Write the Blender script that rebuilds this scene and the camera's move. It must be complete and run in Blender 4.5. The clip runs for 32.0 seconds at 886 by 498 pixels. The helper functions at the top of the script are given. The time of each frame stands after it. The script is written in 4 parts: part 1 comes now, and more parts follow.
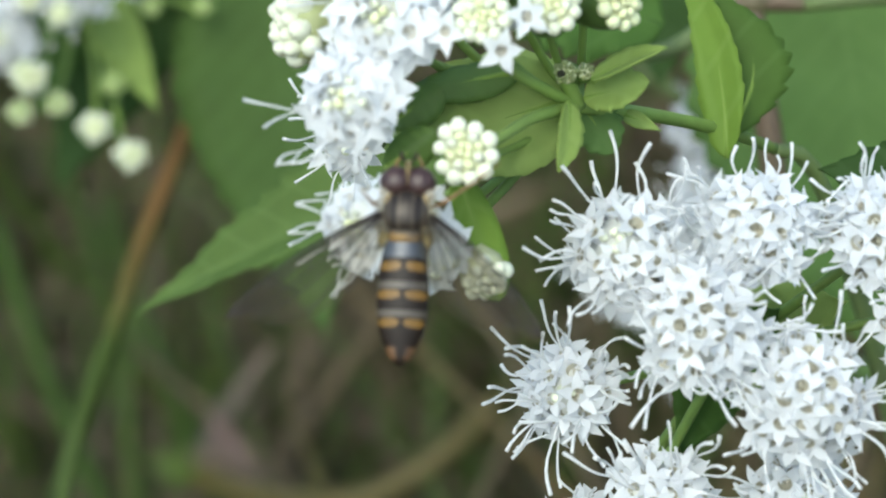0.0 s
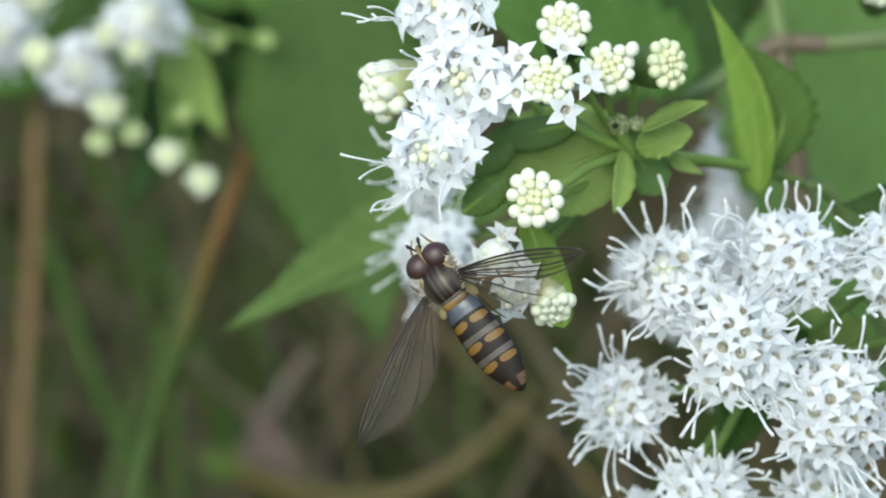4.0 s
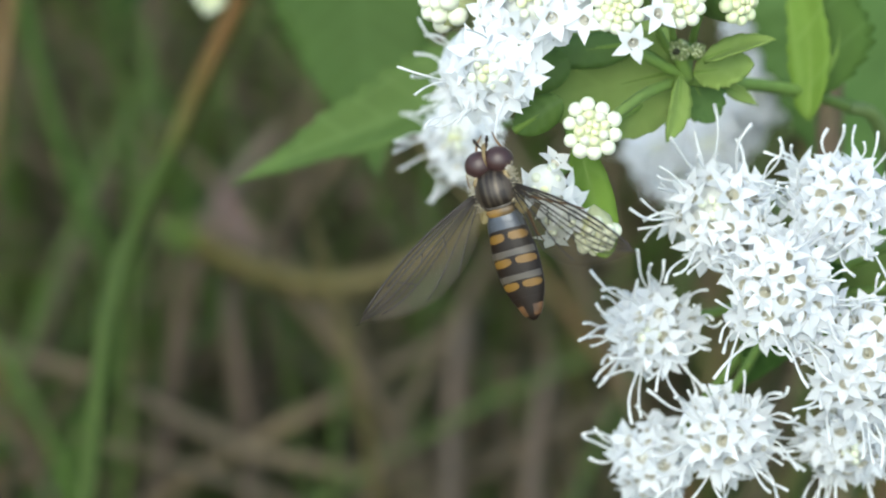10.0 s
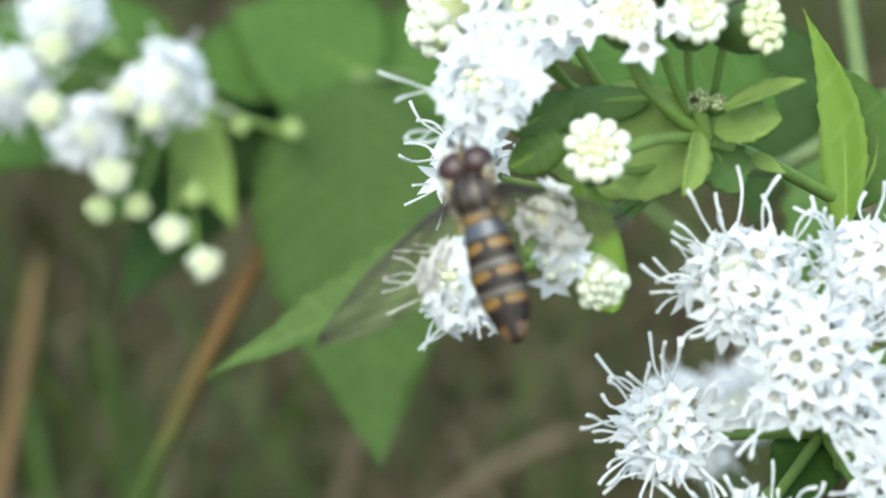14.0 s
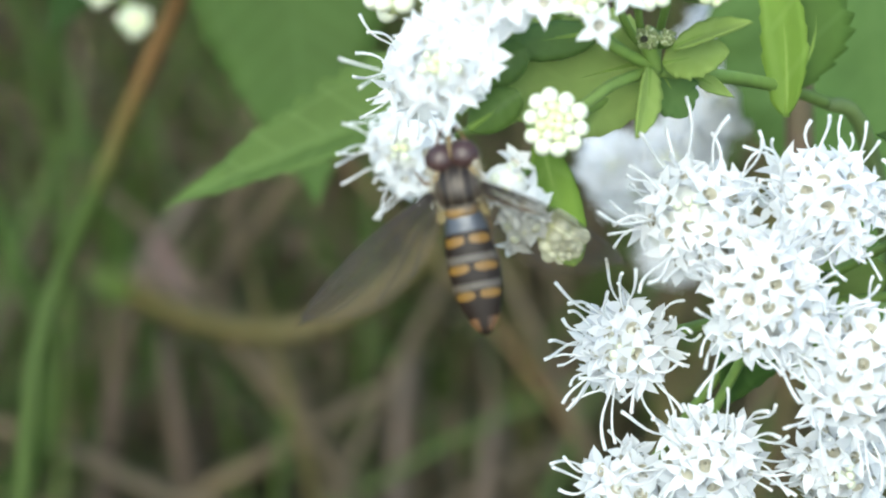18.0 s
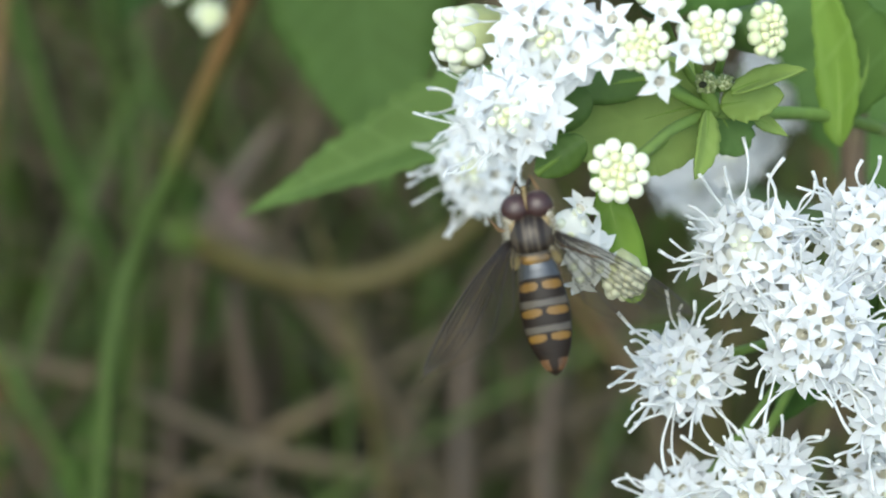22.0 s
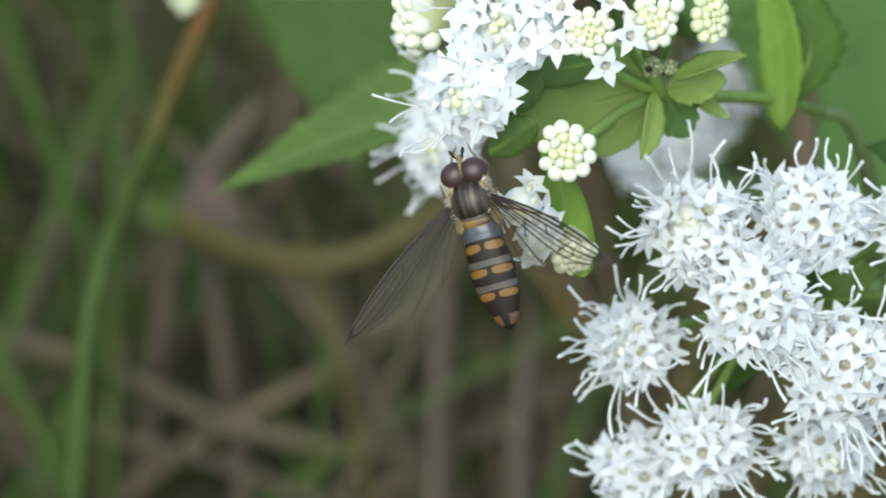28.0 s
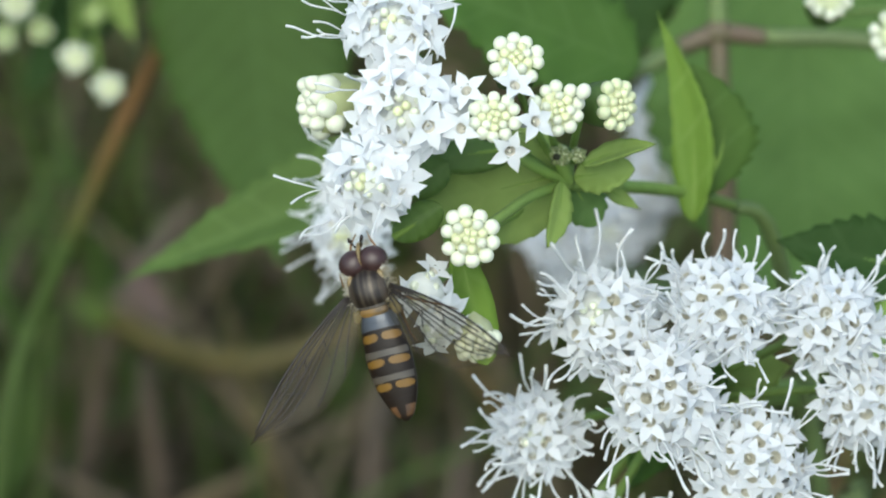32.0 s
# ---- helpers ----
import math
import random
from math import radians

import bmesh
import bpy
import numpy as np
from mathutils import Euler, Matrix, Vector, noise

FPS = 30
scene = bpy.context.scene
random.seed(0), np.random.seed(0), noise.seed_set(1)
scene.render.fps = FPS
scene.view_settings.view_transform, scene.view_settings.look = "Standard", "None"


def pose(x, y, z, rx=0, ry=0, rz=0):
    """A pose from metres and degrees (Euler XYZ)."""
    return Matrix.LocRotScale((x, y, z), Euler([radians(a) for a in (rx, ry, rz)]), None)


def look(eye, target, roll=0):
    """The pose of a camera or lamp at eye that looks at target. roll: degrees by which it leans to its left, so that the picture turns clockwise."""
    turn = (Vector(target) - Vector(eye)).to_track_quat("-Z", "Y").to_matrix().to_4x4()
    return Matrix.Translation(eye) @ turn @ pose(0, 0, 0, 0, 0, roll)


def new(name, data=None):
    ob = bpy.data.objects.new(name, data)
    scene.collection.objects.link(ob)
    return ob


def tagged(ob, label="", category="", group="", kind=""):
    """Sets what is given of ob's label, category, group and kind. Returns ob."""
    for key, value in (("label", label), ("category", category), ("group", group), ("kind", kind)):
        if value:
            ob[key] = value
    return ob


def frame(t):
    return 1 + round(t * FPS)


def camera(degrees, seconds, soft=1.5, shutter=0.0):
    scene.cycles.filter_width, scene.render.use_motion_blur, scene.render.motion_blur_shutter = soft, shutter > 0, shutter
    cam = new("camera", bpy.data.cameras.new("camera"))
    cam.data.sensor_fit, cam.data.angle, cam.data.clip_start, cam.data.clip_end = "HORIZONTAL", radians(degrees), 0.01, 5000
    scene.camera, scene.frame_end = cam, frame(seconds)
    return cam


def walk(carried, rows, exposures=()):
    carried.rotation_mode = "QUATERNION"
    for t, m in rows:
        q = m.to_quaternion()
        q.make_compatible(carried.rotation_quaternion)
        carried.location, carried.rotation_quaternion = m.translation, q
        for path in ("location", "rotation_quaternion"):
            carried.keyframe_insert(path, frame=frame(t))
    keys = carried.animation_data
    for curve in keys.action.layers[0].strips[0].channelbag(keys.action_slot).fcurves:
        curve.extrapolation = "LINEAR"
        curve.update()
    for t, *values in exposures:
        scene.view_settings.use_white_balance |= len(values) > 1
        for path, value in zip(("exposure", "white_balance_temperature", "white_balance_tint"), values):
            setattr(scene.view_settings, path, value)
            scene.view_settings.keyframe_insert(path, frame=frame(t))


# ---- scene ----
cam = camera(20.51, 32.0, soft=2.0)
cam.data.dof.use_dof = True
cam.data.dof.focus_distance = 0.137
cam.data.dof.aperture_fstop = 44.0
walk(cam, [
    (0, pose(0.00693, -0.10642, 0.49358, 57.177, 4.395, -1.217)),
    (0.5, pose(0.00778, -0.10616, 0.49394, 56.982, 4.700, -1.469)),
    (1, pose(0.00778, -0.10804, 0.49697, 57.100, 4.867, -1.192)),
    (1.5, pose(0.00805, -0.11446, 0.49787, 57.631, 4.731, -1.446)),
    (2, pose(0.00652, -0.11852, 0.50060, 57.709, 4.974, -1.656)),
    (2.5, pose(0.00558, -0.12047, 0.50387, 58.057, 4.981, -1.319)),
    (3, pose(0.00460, -0.12207, 0.50510, 57.786, 4.579, -1.352)),
    (3.5, pose(0.00498, -0.12116, 0.50540, 57.405, 5.090, -1.094)),
    (5.5, pose(0.00094, -0.11831, 0.50629, 55.029, 4.537, -1.394)),
    (6, pose(0.00215, -0.11839, 0.50847, 53.649, 4.431, -0.480)),
    (6.5, pose(0.00122, -0.11700, 0.50995, 51.531, 3.929, 0.233)),
    (7, pose(0.00013, -0.11528, 0.51282, 51.303, 2.711, 0.359)),
    (7.5, pose(-0.00234, -0.11537, 0.51552, 51.188, 1.946, 0.152)),
    (8, pose(0.00184, -0.11440, 0.51578, 50.724, 0.724, 0.421)),
    (8.5, pose(0.00050, -0.11340, 0.51479, 50.327, -0.005, 0.352)),
    (9, pose(0.00000, -0.11452, 0.51610, 49.990, -0.016, 0.012)),
    (9.5, pose(0.00124, -0.11439, 0.51708, 49.776, 0.165, 0.483)),
    (10, pose(-0.00147, -0.11094, 0.51232, 50.855, 0.091, 0.615)),
    (10.5, pose(-0.00407, -0.10787, 0.50620, 53.491, -0.719, 0.817)),
    (11, pose(-0.00409, -0.10865, 0.49883, 54.652, -0.450, 1.269)),
    (11.5, pose(-0.00462, -0.11193, 0.49563, 58.971, -0.200, 1.538)),
    (12, pose(-0.00356, -0.11357, 0.49129, 59.297, -0.153, 1.868)),
    (12.5, pose(-0.00255, -0.11348, 0.48843, 60.587, -0.073, 2.086)),
    (13, pose(-0.00320, -0.11384, 0.48541, 62.184, 0.092, 2.229)),
    (13.5, pose(-0.00026, -0.11267, 0.48036, 64.145, -0.874, 2.358)),
    (14, pose(0.00151, -0.11142, 0.47839, 64.553, -0.673, 2.112)),
    (14.5, pose(-0.00015, -0.11025, 0.48015, 62.328, -0.218, 2.371)),
    (15, pose(-0.00131, -0.11460, 0.48708, 60.222, 0.129, 1.897)),
    (15.5, pose(-0.00209, -0.11426, 0.49114, 57.657, 0.591, 1.886)),
    (17.5, pose(-0.00624, -0.10429, 0.50298, 51.158, 0.526, -1.328)),
    (18, pose(-0.00229, -0.10212, 0.50216, 52.151, 0.298, -1.417)),
    (18.5, pose(-0.00447, -0.10192, 0.50386, 52.644, 0.124, -1.358)),
    (19, pose(-0.00357, -0.10012, 0.50493, 51.727, 0.076, -1.572)),
    (19.5, pose(-0.00417, -0.09865, 0.50576, 50.755, 0.266, -1.424)),
    (20, pose(-0.00353, -0.09875, 0.50744, 50.505, -0.159, -1.031)),
    (20.5, pose(-0.00191, -0.10065, 0.50937, 50.981, 0.556, -1.318)),
    (21, pose(-0.00251, -0.10176, 0.51142, 51.668, 0.899, -0.206)),
    (21.5, pose(-0.00102, -0.10204, 0.51173, 51.576, 1.077, -0.275)),
    (22, pose(-0.00280, -0.10359, 0.51196, 50.164, 1.269, -0.421)),
    (22.5, pose(-0.00370, -0.10805, 0.51271, 49.621, 0.983, 0.301)),
    (23, pose(-0.00154, -0.10808, 0.51504, 49.978, 1.144, 0.040)),
    (23.5, pose(-0.00274, -0.10859, 0.51604, 50.636, 1.051, -0.298)),
    (24, pose(-0.00192, -0.10812, 0.51670, 51.318, 0.916, -0.525)),
    (24.5, pose(-0.00309, -0.11098, 0.51559, 51.588, 0.296, -0.890)),
    (25, pose(-0.00348, -0.11258, 0.51356, 51.499, -0.126, -0.775)),
    (25.5, pose(-0.00267, -0.10951, 0.51459, 50.473, 0.385, -1.391)),
    (27.5, pose(0.00275, -0.10882, 0.51632, 49.441, 1.083, -0.548)),
    (28, pose(-0.00119, -0.10913, 0.51609, 49.730, 0.799, -0.505)),
    (28.5, pose(-0.00481, -0.10841, 0.51452, 50.387, 0.228, -0.760)),
    (29, pose(-0.00890, -0.10615, 0.51536, 50.384, -0.834, -0.341)),
    (29.5, pose(-0.00231, -0.10534, 0.51524, 50.544, -0.176, -0.440)),
    (30, pose(-0.00155, -0.10619, 0.51411, 50.826, -0.721, 0.043)),
    (30.5, pose(0.00029, -0.10753, 0.51462, 51.292, -1.218, -0.455)),
    (31, pose(0.00225, -0.10739, 0.51590, 51.421, -0.850, -0.960)),
    (31.5, pose(0.00181, -0.10853, 0.51525, 51.928, -0.982, -0.641)),
    (32, pose(0.00147, -0.10869, 0.51384, 52.318, -0.715, -0.813)),
], exposures=[(t, e, 6380, -3) for t, e in (
    (0, 0.86), (1, 0.72), (2, 0.73), (3, 0.75), (6, 1.15), (7, 1.35), (8, 1.2), (9, 1.06), (10, 1.0), (11, 1.1), (13, 1.25), (15, 1.15), (18, 1.2), (19, 0.99), (20, 1.02), (22, 0.95), (23, 1.15), (24, 1.12), (25, 1.0), (28, 0.88), (29, 0.98), (30, 0.99), (31, 0.77), (32, 0.7))])

# ---------------------------------------------------------------- light
world = bpy.data.worlds.new("sky")
scene.world = world
world.use_nodes = True
wn, wl = world.node_tree.nodes, world.node_tree.links
wn.clear()
sky = wn.new("ShaderNodeTexSky")
sky.sky_type, sky.sun_disc = "NISHITA", False
sky.sun_elevation, sky.sun_rotation = radians(53), radians(199)
sky.air_density, sky.dust_density = 1.0, 3.0
wbg, wout = wn.new("ShaderNodeBackground"), wn.new("ShaderNodeOutputWorld")
wbg.inputs["Strength"].default_value = 0.15
wl.new(sky.outputs[0], wbg.inputs["Color"])
wl.new(wbg.outputs[0], wout.inputs["Surface"])
sun = new("sun", bpy.data.lights.new("sun", "SUN"))
sun.data.energy, sun.data.angle, sun.data.color = 1.0, radians(50), (1.0, 0.98, 0.95)
sun.matrix_world = look((-0.35, -1.0, 1.4), (0, 0, 0))

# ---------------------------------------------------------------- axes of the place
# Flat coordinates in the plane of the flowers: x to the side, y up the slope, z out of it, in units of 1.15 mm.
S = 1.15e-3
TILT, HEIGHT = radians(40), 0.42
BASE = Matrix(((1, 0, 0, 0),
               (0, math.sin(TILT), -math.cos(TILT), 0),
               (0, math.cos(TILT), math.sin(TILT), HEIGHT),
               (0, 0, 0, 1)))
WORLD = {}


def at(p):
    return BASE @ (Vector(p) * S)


def frame_of(y_axis, z_hint):
    """A turn, in the plane's axes, whose y follows y_axis and whose z leans to z_hint."""
    y = Vector(y_axis).normalized()
    x = y.cross(Vector(z_hint))
    if x.length < 1e-5:
        x = y.cross(Vector((1, 0.2, 0.1)))
    x.normalize()
    z = x.cross(y)
    return Matrix((x, y, z)).transposed().to_4x4()


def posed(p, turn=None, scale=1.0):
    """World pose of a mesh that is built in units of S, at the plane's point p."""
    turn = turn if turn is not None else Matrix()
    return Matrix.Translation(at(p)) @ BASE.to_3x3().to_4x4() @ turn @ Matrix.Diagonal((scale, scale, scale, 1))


def thing(name, m, label, category, group="", kind=""):
    ob = new(name)
    ob.empty_display_size = 0.005
    ob.matrix_world = m
    WORLD[ob] = m
    return tagged(ob, label, category, group, kind)


def link(name, mesh, parent, m, label=""):
    ob = new(name, mesh)
    WORLD[ob] = m
    if parent is None:
        ob.matrix_world = m
    else:
        ob.parent = parent
        ob.matrix_basis = WORLD[parent].inverted() @ m
    return tagged(ob, label)


def finish(name, bm, mats, smooth=True):
    me = bpy.data.meshes.new(name)
    bm.normal_update()
    bm.to_mesh(me)
    bm.free()
    for f in me.polygons:
        f.use_smooth = smooth
    for m in (mats if isinstance(mats, (list, tuple)) else [mats]):
        me.materials.append(m)
    return me


def part(name, bm, material, parent, label="", m=None):
    return link(name, finish(name, bm, material), parent, m if m is not None else WORLD[parent], label)


# ---------------------------------------------------------------- materials
def material(name, colour, rough=0.6, vary=0.15, scale=400.0, bump=0.2, metal=0.0, through_light=0.0, sheen=0.0,
             second=None, second_scale=120.0, spec=0.5, random_tint=0.0):
    m = bpy.data.materials.new(name)
    m.use_nodes = True
    n, k = m.node_tree.nodes, m.node_tree.links
    b = n["Principled BSDF"]
    out = n["Material Output"]
    co = n.new("ShaderNodeTexCoord")
    fine = n.new("ShaderNodeTexNoise")
    fine.inputs["Scale"].default_value = scale
    fine.inputs["Detail"].default_value = 5
    k.new(co.outputs["Object"], fine.inputs["Vector"])
    coarse = n.new("ShaderNodeTexNoise")
    coarse.inputs["Scale"].default_value = second_scale
    k.new(co.outputs["Object"], coarse.inputs["Vector"])
    two = n.new("ShaderNodeMix")
    two.data_type = "RGBA"
    two.inputs["A"].default_value = (*colour, 1)
    two.inputs["B"].default_value = (*(second or [c * (1 - vary * 1.6) for c in colour]), 1)
    ramp = n.new("ShaderNodeMapRange")
    ramp.inputs["From Min"].default_value, ramp.inputs["From Max"].default_value = 0.35, 0.65
    k.new(coarse.outputs["Fac"], ramp.inputs["Value"])
    k.new(ramp.outputs[0], two.inputs["Factor"])
    hsv = n.new("ShaderNodeHueSaturation")
    val = n.new("ShaderNodeMapRange")
    val.inputs["To Min"].default_value, val.inputs["To Max"].default_value = 1 - vary, 1 + vary
    k.new(fine.outputs["Fac"], val.inputs["Value"])
    if random_tint:
        info = n.new("ShaderNodeObjectInfo")
        mr = n.new("ShaderNodeMapRange")
        mr.inputs["To Min"].default_value, mr.inputs["To Max"].default_value = 1 - random_tint, 1 + random_tint
        k.new(info.outputs["Random"], mr.inputs["Value"])
        mul = n.new("ShaderNodeMath")
        mul.operation = "MULTIPLY"
        k.new(mr.outputs[0], mul.inputs[0])
        k.new(val.outputs[0], mul.inputs[1])
        k.new(mul.outputs[0], hsv.inputs["Value"])
    else:
        k.new(val.outputs[0], hsv.inputs["Value"])
    k.new(two.outputs["Result"], hsv.inputs["Color"])
    k.new(hsv.outputs[0], b.inputs["Base Color"])
    b.inputs["Roughness"].default_value = rough
    b.inputs["Metallic"].default_value = metal
    b.inputs["Specular IOR Level"].default_value = spec
    b.inputs["Sheen Weight"].default_value = sheen
    if bump:
        bp = n.new("ShaderNodeBump")
        bp.inputs["Strength"].default_value = bump
        bp.inputs["Distance"].default_value = 0.0001
        k.new(fine.outputs["Fac"], bp.inputs["Height"])
        k.new(bp.outputs[0], b.inputs["Normal"])
    if through_light:
        tr = n.new("ShaderNodeBsdfTranslucent")
        k.new(hsv.outputs[0], tr.inputs["Color"])
        mx = n.new("ShaderNodeMixShader")
        mx.inputs[0].default_value = through_light
        k.new(b.outputs[0], mx.inputs[1])
        k.new(tr.outputs[0], mx.inputs[2])
        k.new(mx.outputs[0], out.inputs["Surface"])
    return m


def leaf_material(name, colour, pale, rough=0.72, veins=0.4, through_light=0.2):
    """Green leaf with a pale midrib and side veins that run out from it (leaf lies along its own y)."""
    m = material(name, colour, rough, 0.1, 900, 0.25, through_light=through_light, second=[c * 0.86 for c in colour], second_scale=150, spec=0.22)
    n, k = m.node_tree.nodes, m.node_tree.links
    co = next(a for a in n if a.type == "TEX_COORD")
    sep = n.new("ShaderNodeSeparateXYZ")
    k.new(co.outputs["Object"], sep.inputs[0])
    ab = n.new("ShaderNodeMath")
    ab.operation = "ABSOLUTE"
    k.new(sep.outputs["X"], ab.inputs[0])
    sub = n.new("ShaderNodeMath")
    sub.operation = "MULTIPLY_ADD"
    sub.inputs[1].default_value = -0.9
    k.new(ab.outputs[0], sub.inputs[0])
    k.new(sep.outputs["Y"], sub.inputs[2])
    com = n.new("ShaderNodeCombineXYZ")
    k.new(sub.outputs[0], com.inputs["Y"])
    wave = n.new("ShaderNodeTexWave")
    wave.bands_direction = "Y"
    wave.inputs["Scale"].default_value = 95
    wave.inputs["Distortion"].default_value = 0.6
    k.new(com.outputs[0], wave.inputs["Vector"])
    thin = n.new("ShaderNodeMapRange")
    thin.inputs["From Min"].default_value, thin.inputs["From Max"].default_value = 0.9, 1.0
    thin.inputs["To Max"].default_value = veins
    k.new(wave.outputs["Fac"], thin.inputs["Value"])
    mid = n.new("ShaderNodeMapRange")
    mid.inputs["From Min"].default_value, mid.inputs["From Max"].default_value = 0.00035, 0.0001
    mid.inputs["To Max"].default_value = veins
    k.new(ab.outputs[0], mid.inputs["Value"])
    mx = n.new("ShaderNodeMath")
    mx.operation = "MAXIMUM"
    k.new(thin.outputs[0], mx.inputs[0])
    k.new(mid.outputs[0], mx.inputs[1])
    hsv = next(a for a in n if a.type == "HUE_SAT")
    mix = n.new("ShaderNodeMix")
    mix.data_type = "RGBA"
    mix.inputs["B"].default_value = (*pale, 1)
    k.new(mx.outputs[0], mix.inputs["Factor"])
    k.new(hsv.outputs[0], mix.inputs["A"])
    for a in n:
        if a.type in ("BSDF_PRINCIPLED", "BSDF_TRANSLUCENT"):
            sock = a.inputs["Base Color"] if a.type == "BSDF_PRINCIPLED" else a.inputs["Color"]
            k.new(mix.outputs["Result"], sock)
    return m


BRACT = material("dark_green_bract", (0.1, 0.18, 0.03), 0.6, 0.15, 1500, 0.4, through_light=0.15)
PETAL = material("white_petal", (0.805, 0.83, 0.86), 0.55, 0.03, 2500, 0.1, through_light=0.4, random_tint=0.04, spec=0.3)
THROAT = material("beige_throat", (0.58, 0.56, 0.45), 0.7, 0.15, 3000, 0.1, through_light=0.1, random_tint=0.12)
FRESHPETAL = material("pure_white_petal", (0.87, 0.89, 0.915), 0.55, 0.03, 2500, 0.1, through_light=0.4, random_tint=0.03, spec=0.3)
FRESHTHROAT = material("ivory_throat", (0.68, 0.66, 0.57), 0.7, 0.12, 3000, 0.1, through_light=0.1, random_tint=0.1)
STYLE = material("white_style", (0.78, 0.8, 0.81), 0.55, 0.05, 3000, 0.1, through_light=0.25, spec=0.3)
BUD = material("white_bud", (0.69, 0.72, 0.57), 0.45, 0.06, 3000, 0.15, random_tint=0.05)
BUDY = material("yellow_green_bud", (0.68, 0.71, 0.43), 0.5, 0.1, 3000, 0.15, random_tint=0.1)
BUDC = material("cream_green_bud", (0.62, 0.67, 0.42), 0.5, 0.1, 3000, 0.15, random_tint=0.08)
BUDGREEN = material("green_bud", (0.3, 0.4, 0.13), 0.5, 0.1, 3000, 0.15, random_tint=0.1)
BUDOLIVE = material("olive_bud", (0.26, 0.31, 0.12), 0.6, 0.2, 3000, 0.3, random_tint=0.2)
CUP = material("green_involucre", (0.085, 0.155, 0.03), 0.6, 0.2, 1500, 0.4, through_light=0.1)
CUPY = material("yellow_green_involucre", (0.42, 0.47, 0.22), 0.55, 0.15, 1500, 0.3, through_light=0.1)
# white of the added inner balls, stands in for light scattered between florets
CORE = material("white_filler", (0.78, 0.8, 0.76), 0.7, 0.12, 1800, 0.5, through_light=0.2)
BUDS = material("ivory_bud", (0.64, 0.67, 0.53), 0.5, 0.08, 3000, 0.15, random_tint=0.08)
CUPPALE = material("pale_involucre", (0.58, 0.62, 0.38), 0.55, 0.15, 1500, 0.3, through_light=0.1)
STEM = material("green_stem", (0.18, 0.28, 0.055), 0.65, 0.18, 900, 0.4, second=(0.16, 0.24, 0.06))
RIB = material("leaf_midrib", (0.18, 0.28, 0.05), 0.55, 0.15, 900, 0.3, spec=0.25)
LEAFSTALK = material("dull_green_stem", (0.13, 0.19, 0.06), 0.65, 0.18, 900, 0.4, second=(0.11, 0.15, 0.055))
STEMRED = material("reddish_stem", (0.12, 0.085, 0.055), 0.55, 0.2, 900, 0.4, second=(0.1, 0.11, 0.045))
LEAF = leaf_material("green_leaf", (0.068, 0.14, 0.026), (0.09, 0.165, 0.042))
# green raised beyond a leaf's own to make up for the heads' shade
LEAFHUB = leaf_material("brightened_green_leaf", (0.33, 0.45, 0.13), (0.35, 0.47, 0.14), through_light=0.4)
LEAFPALE = leaf_material("pale_green_leaf", (0.225, 0.32, 0.08), (0.25, 0.345, 0.1))
LEAFMID = leaf_material("mid_green_leaf", (0.1, 0.182, 0.047), (0.12, 0.21, 0.062))
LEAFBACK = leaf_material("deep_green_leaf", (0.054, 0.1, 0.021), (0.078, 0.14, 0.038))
LEAFLONG = leaf_material("fresh_green_leaf", (0.09, 0.15, 0.037), (0.12, 0.187, 0.058))
LEAFSIDE = leaf_material("yellowish_green_leaf", (0.15, 0.25, 0.036), (0.18, 0.28, 0.06))
# shade put into the colour: darker green for the folded leaf's far half
LEAFSHADE = leaf_material("shaded_green_leaf", (0.072, 0.135, 0.024), (0.09, 0.16, 0.038))
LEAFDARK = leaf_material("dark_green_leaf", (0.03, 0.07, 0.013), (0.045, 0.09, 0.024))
GRASS = material("grass_blade_green", (0.056, 0.105, 0.014), 0.5, 0.2, 300, 0.2, through_light=0.2, random_tint=0.25, second=(0.08, 0.115, 0.022), second_scale=30)
FRESHGRASS = material("fresh_green_blade", (0.044, 0.088, 0.015), 0.5, 0.2, 300, 0.2, through_light=0.2, second=(0.054, 0.084, 0.018), second_scale=30, spec=0.15)
OLIVE = material("olive_blade", (0.1, 0.083, 0.02), 0.55, 0.2, 300, 0.2, through_light=0.15, second=(0.11, 0.085, 0.026), second_scale=30)
RUST = material("rusty_stem", (0.16, 0.085, 0.03), 0.6, 0.25, 300, 0.2, second=(0.11, 0.085, 0.03), second_scale=25)
STRAW = material("dry_straw", (0.115, 0.086, 0.044), 0.7, 0.25, 300, 0.3, random_tint=0.3, second=(0.066, 0.051, 0.028), second_scale=30)
PINK = material("pinkish_dry_stem", (0.11, 0.078, 0.052), 0.65, 0.2, 300, 0.3, second=(0.08, 0.063, 0.044), second_scale=40)
PALEPINK = material("pale_withered_leaf", (0.085, 0.06, 0.048), 0.7, 0.2, 300, 0.3, second=(0.09, 0.05, 0.044), second_scale=60)
FRESHTIP = material("yellow_green_leaf", (0.085, 0.13, 0.018), 0.55, 0.15, 300, 0.2, through_light=0.2)
TURN = material("green_to_rust_culm", (0.05, 0.078, 0.019), 0.6, 0.2, 300, 0.2, second=(0.155, 0.088, 0.032), spec=0.15)


def turning():
    """The culm is green below and rusty towards its top."""
    n, k = TURN.node_tree.nodes, TURN.node_tree.links
    co = next(a for a in n if a.type == "TEX_COORD")
    sep = n.new("ShaderNodeSeparateXYZ")
    k.new(co.outputs["Object"], sep.inputs[0])
    mr = n.new("ShaderNodeMapRange")
    mr.inputs["From Min"].default_value, mr.inputs["From Max"].default_value = 0.352, 0.366
    k.new(sep.outputs["Z"], mr.inputs["Value"])
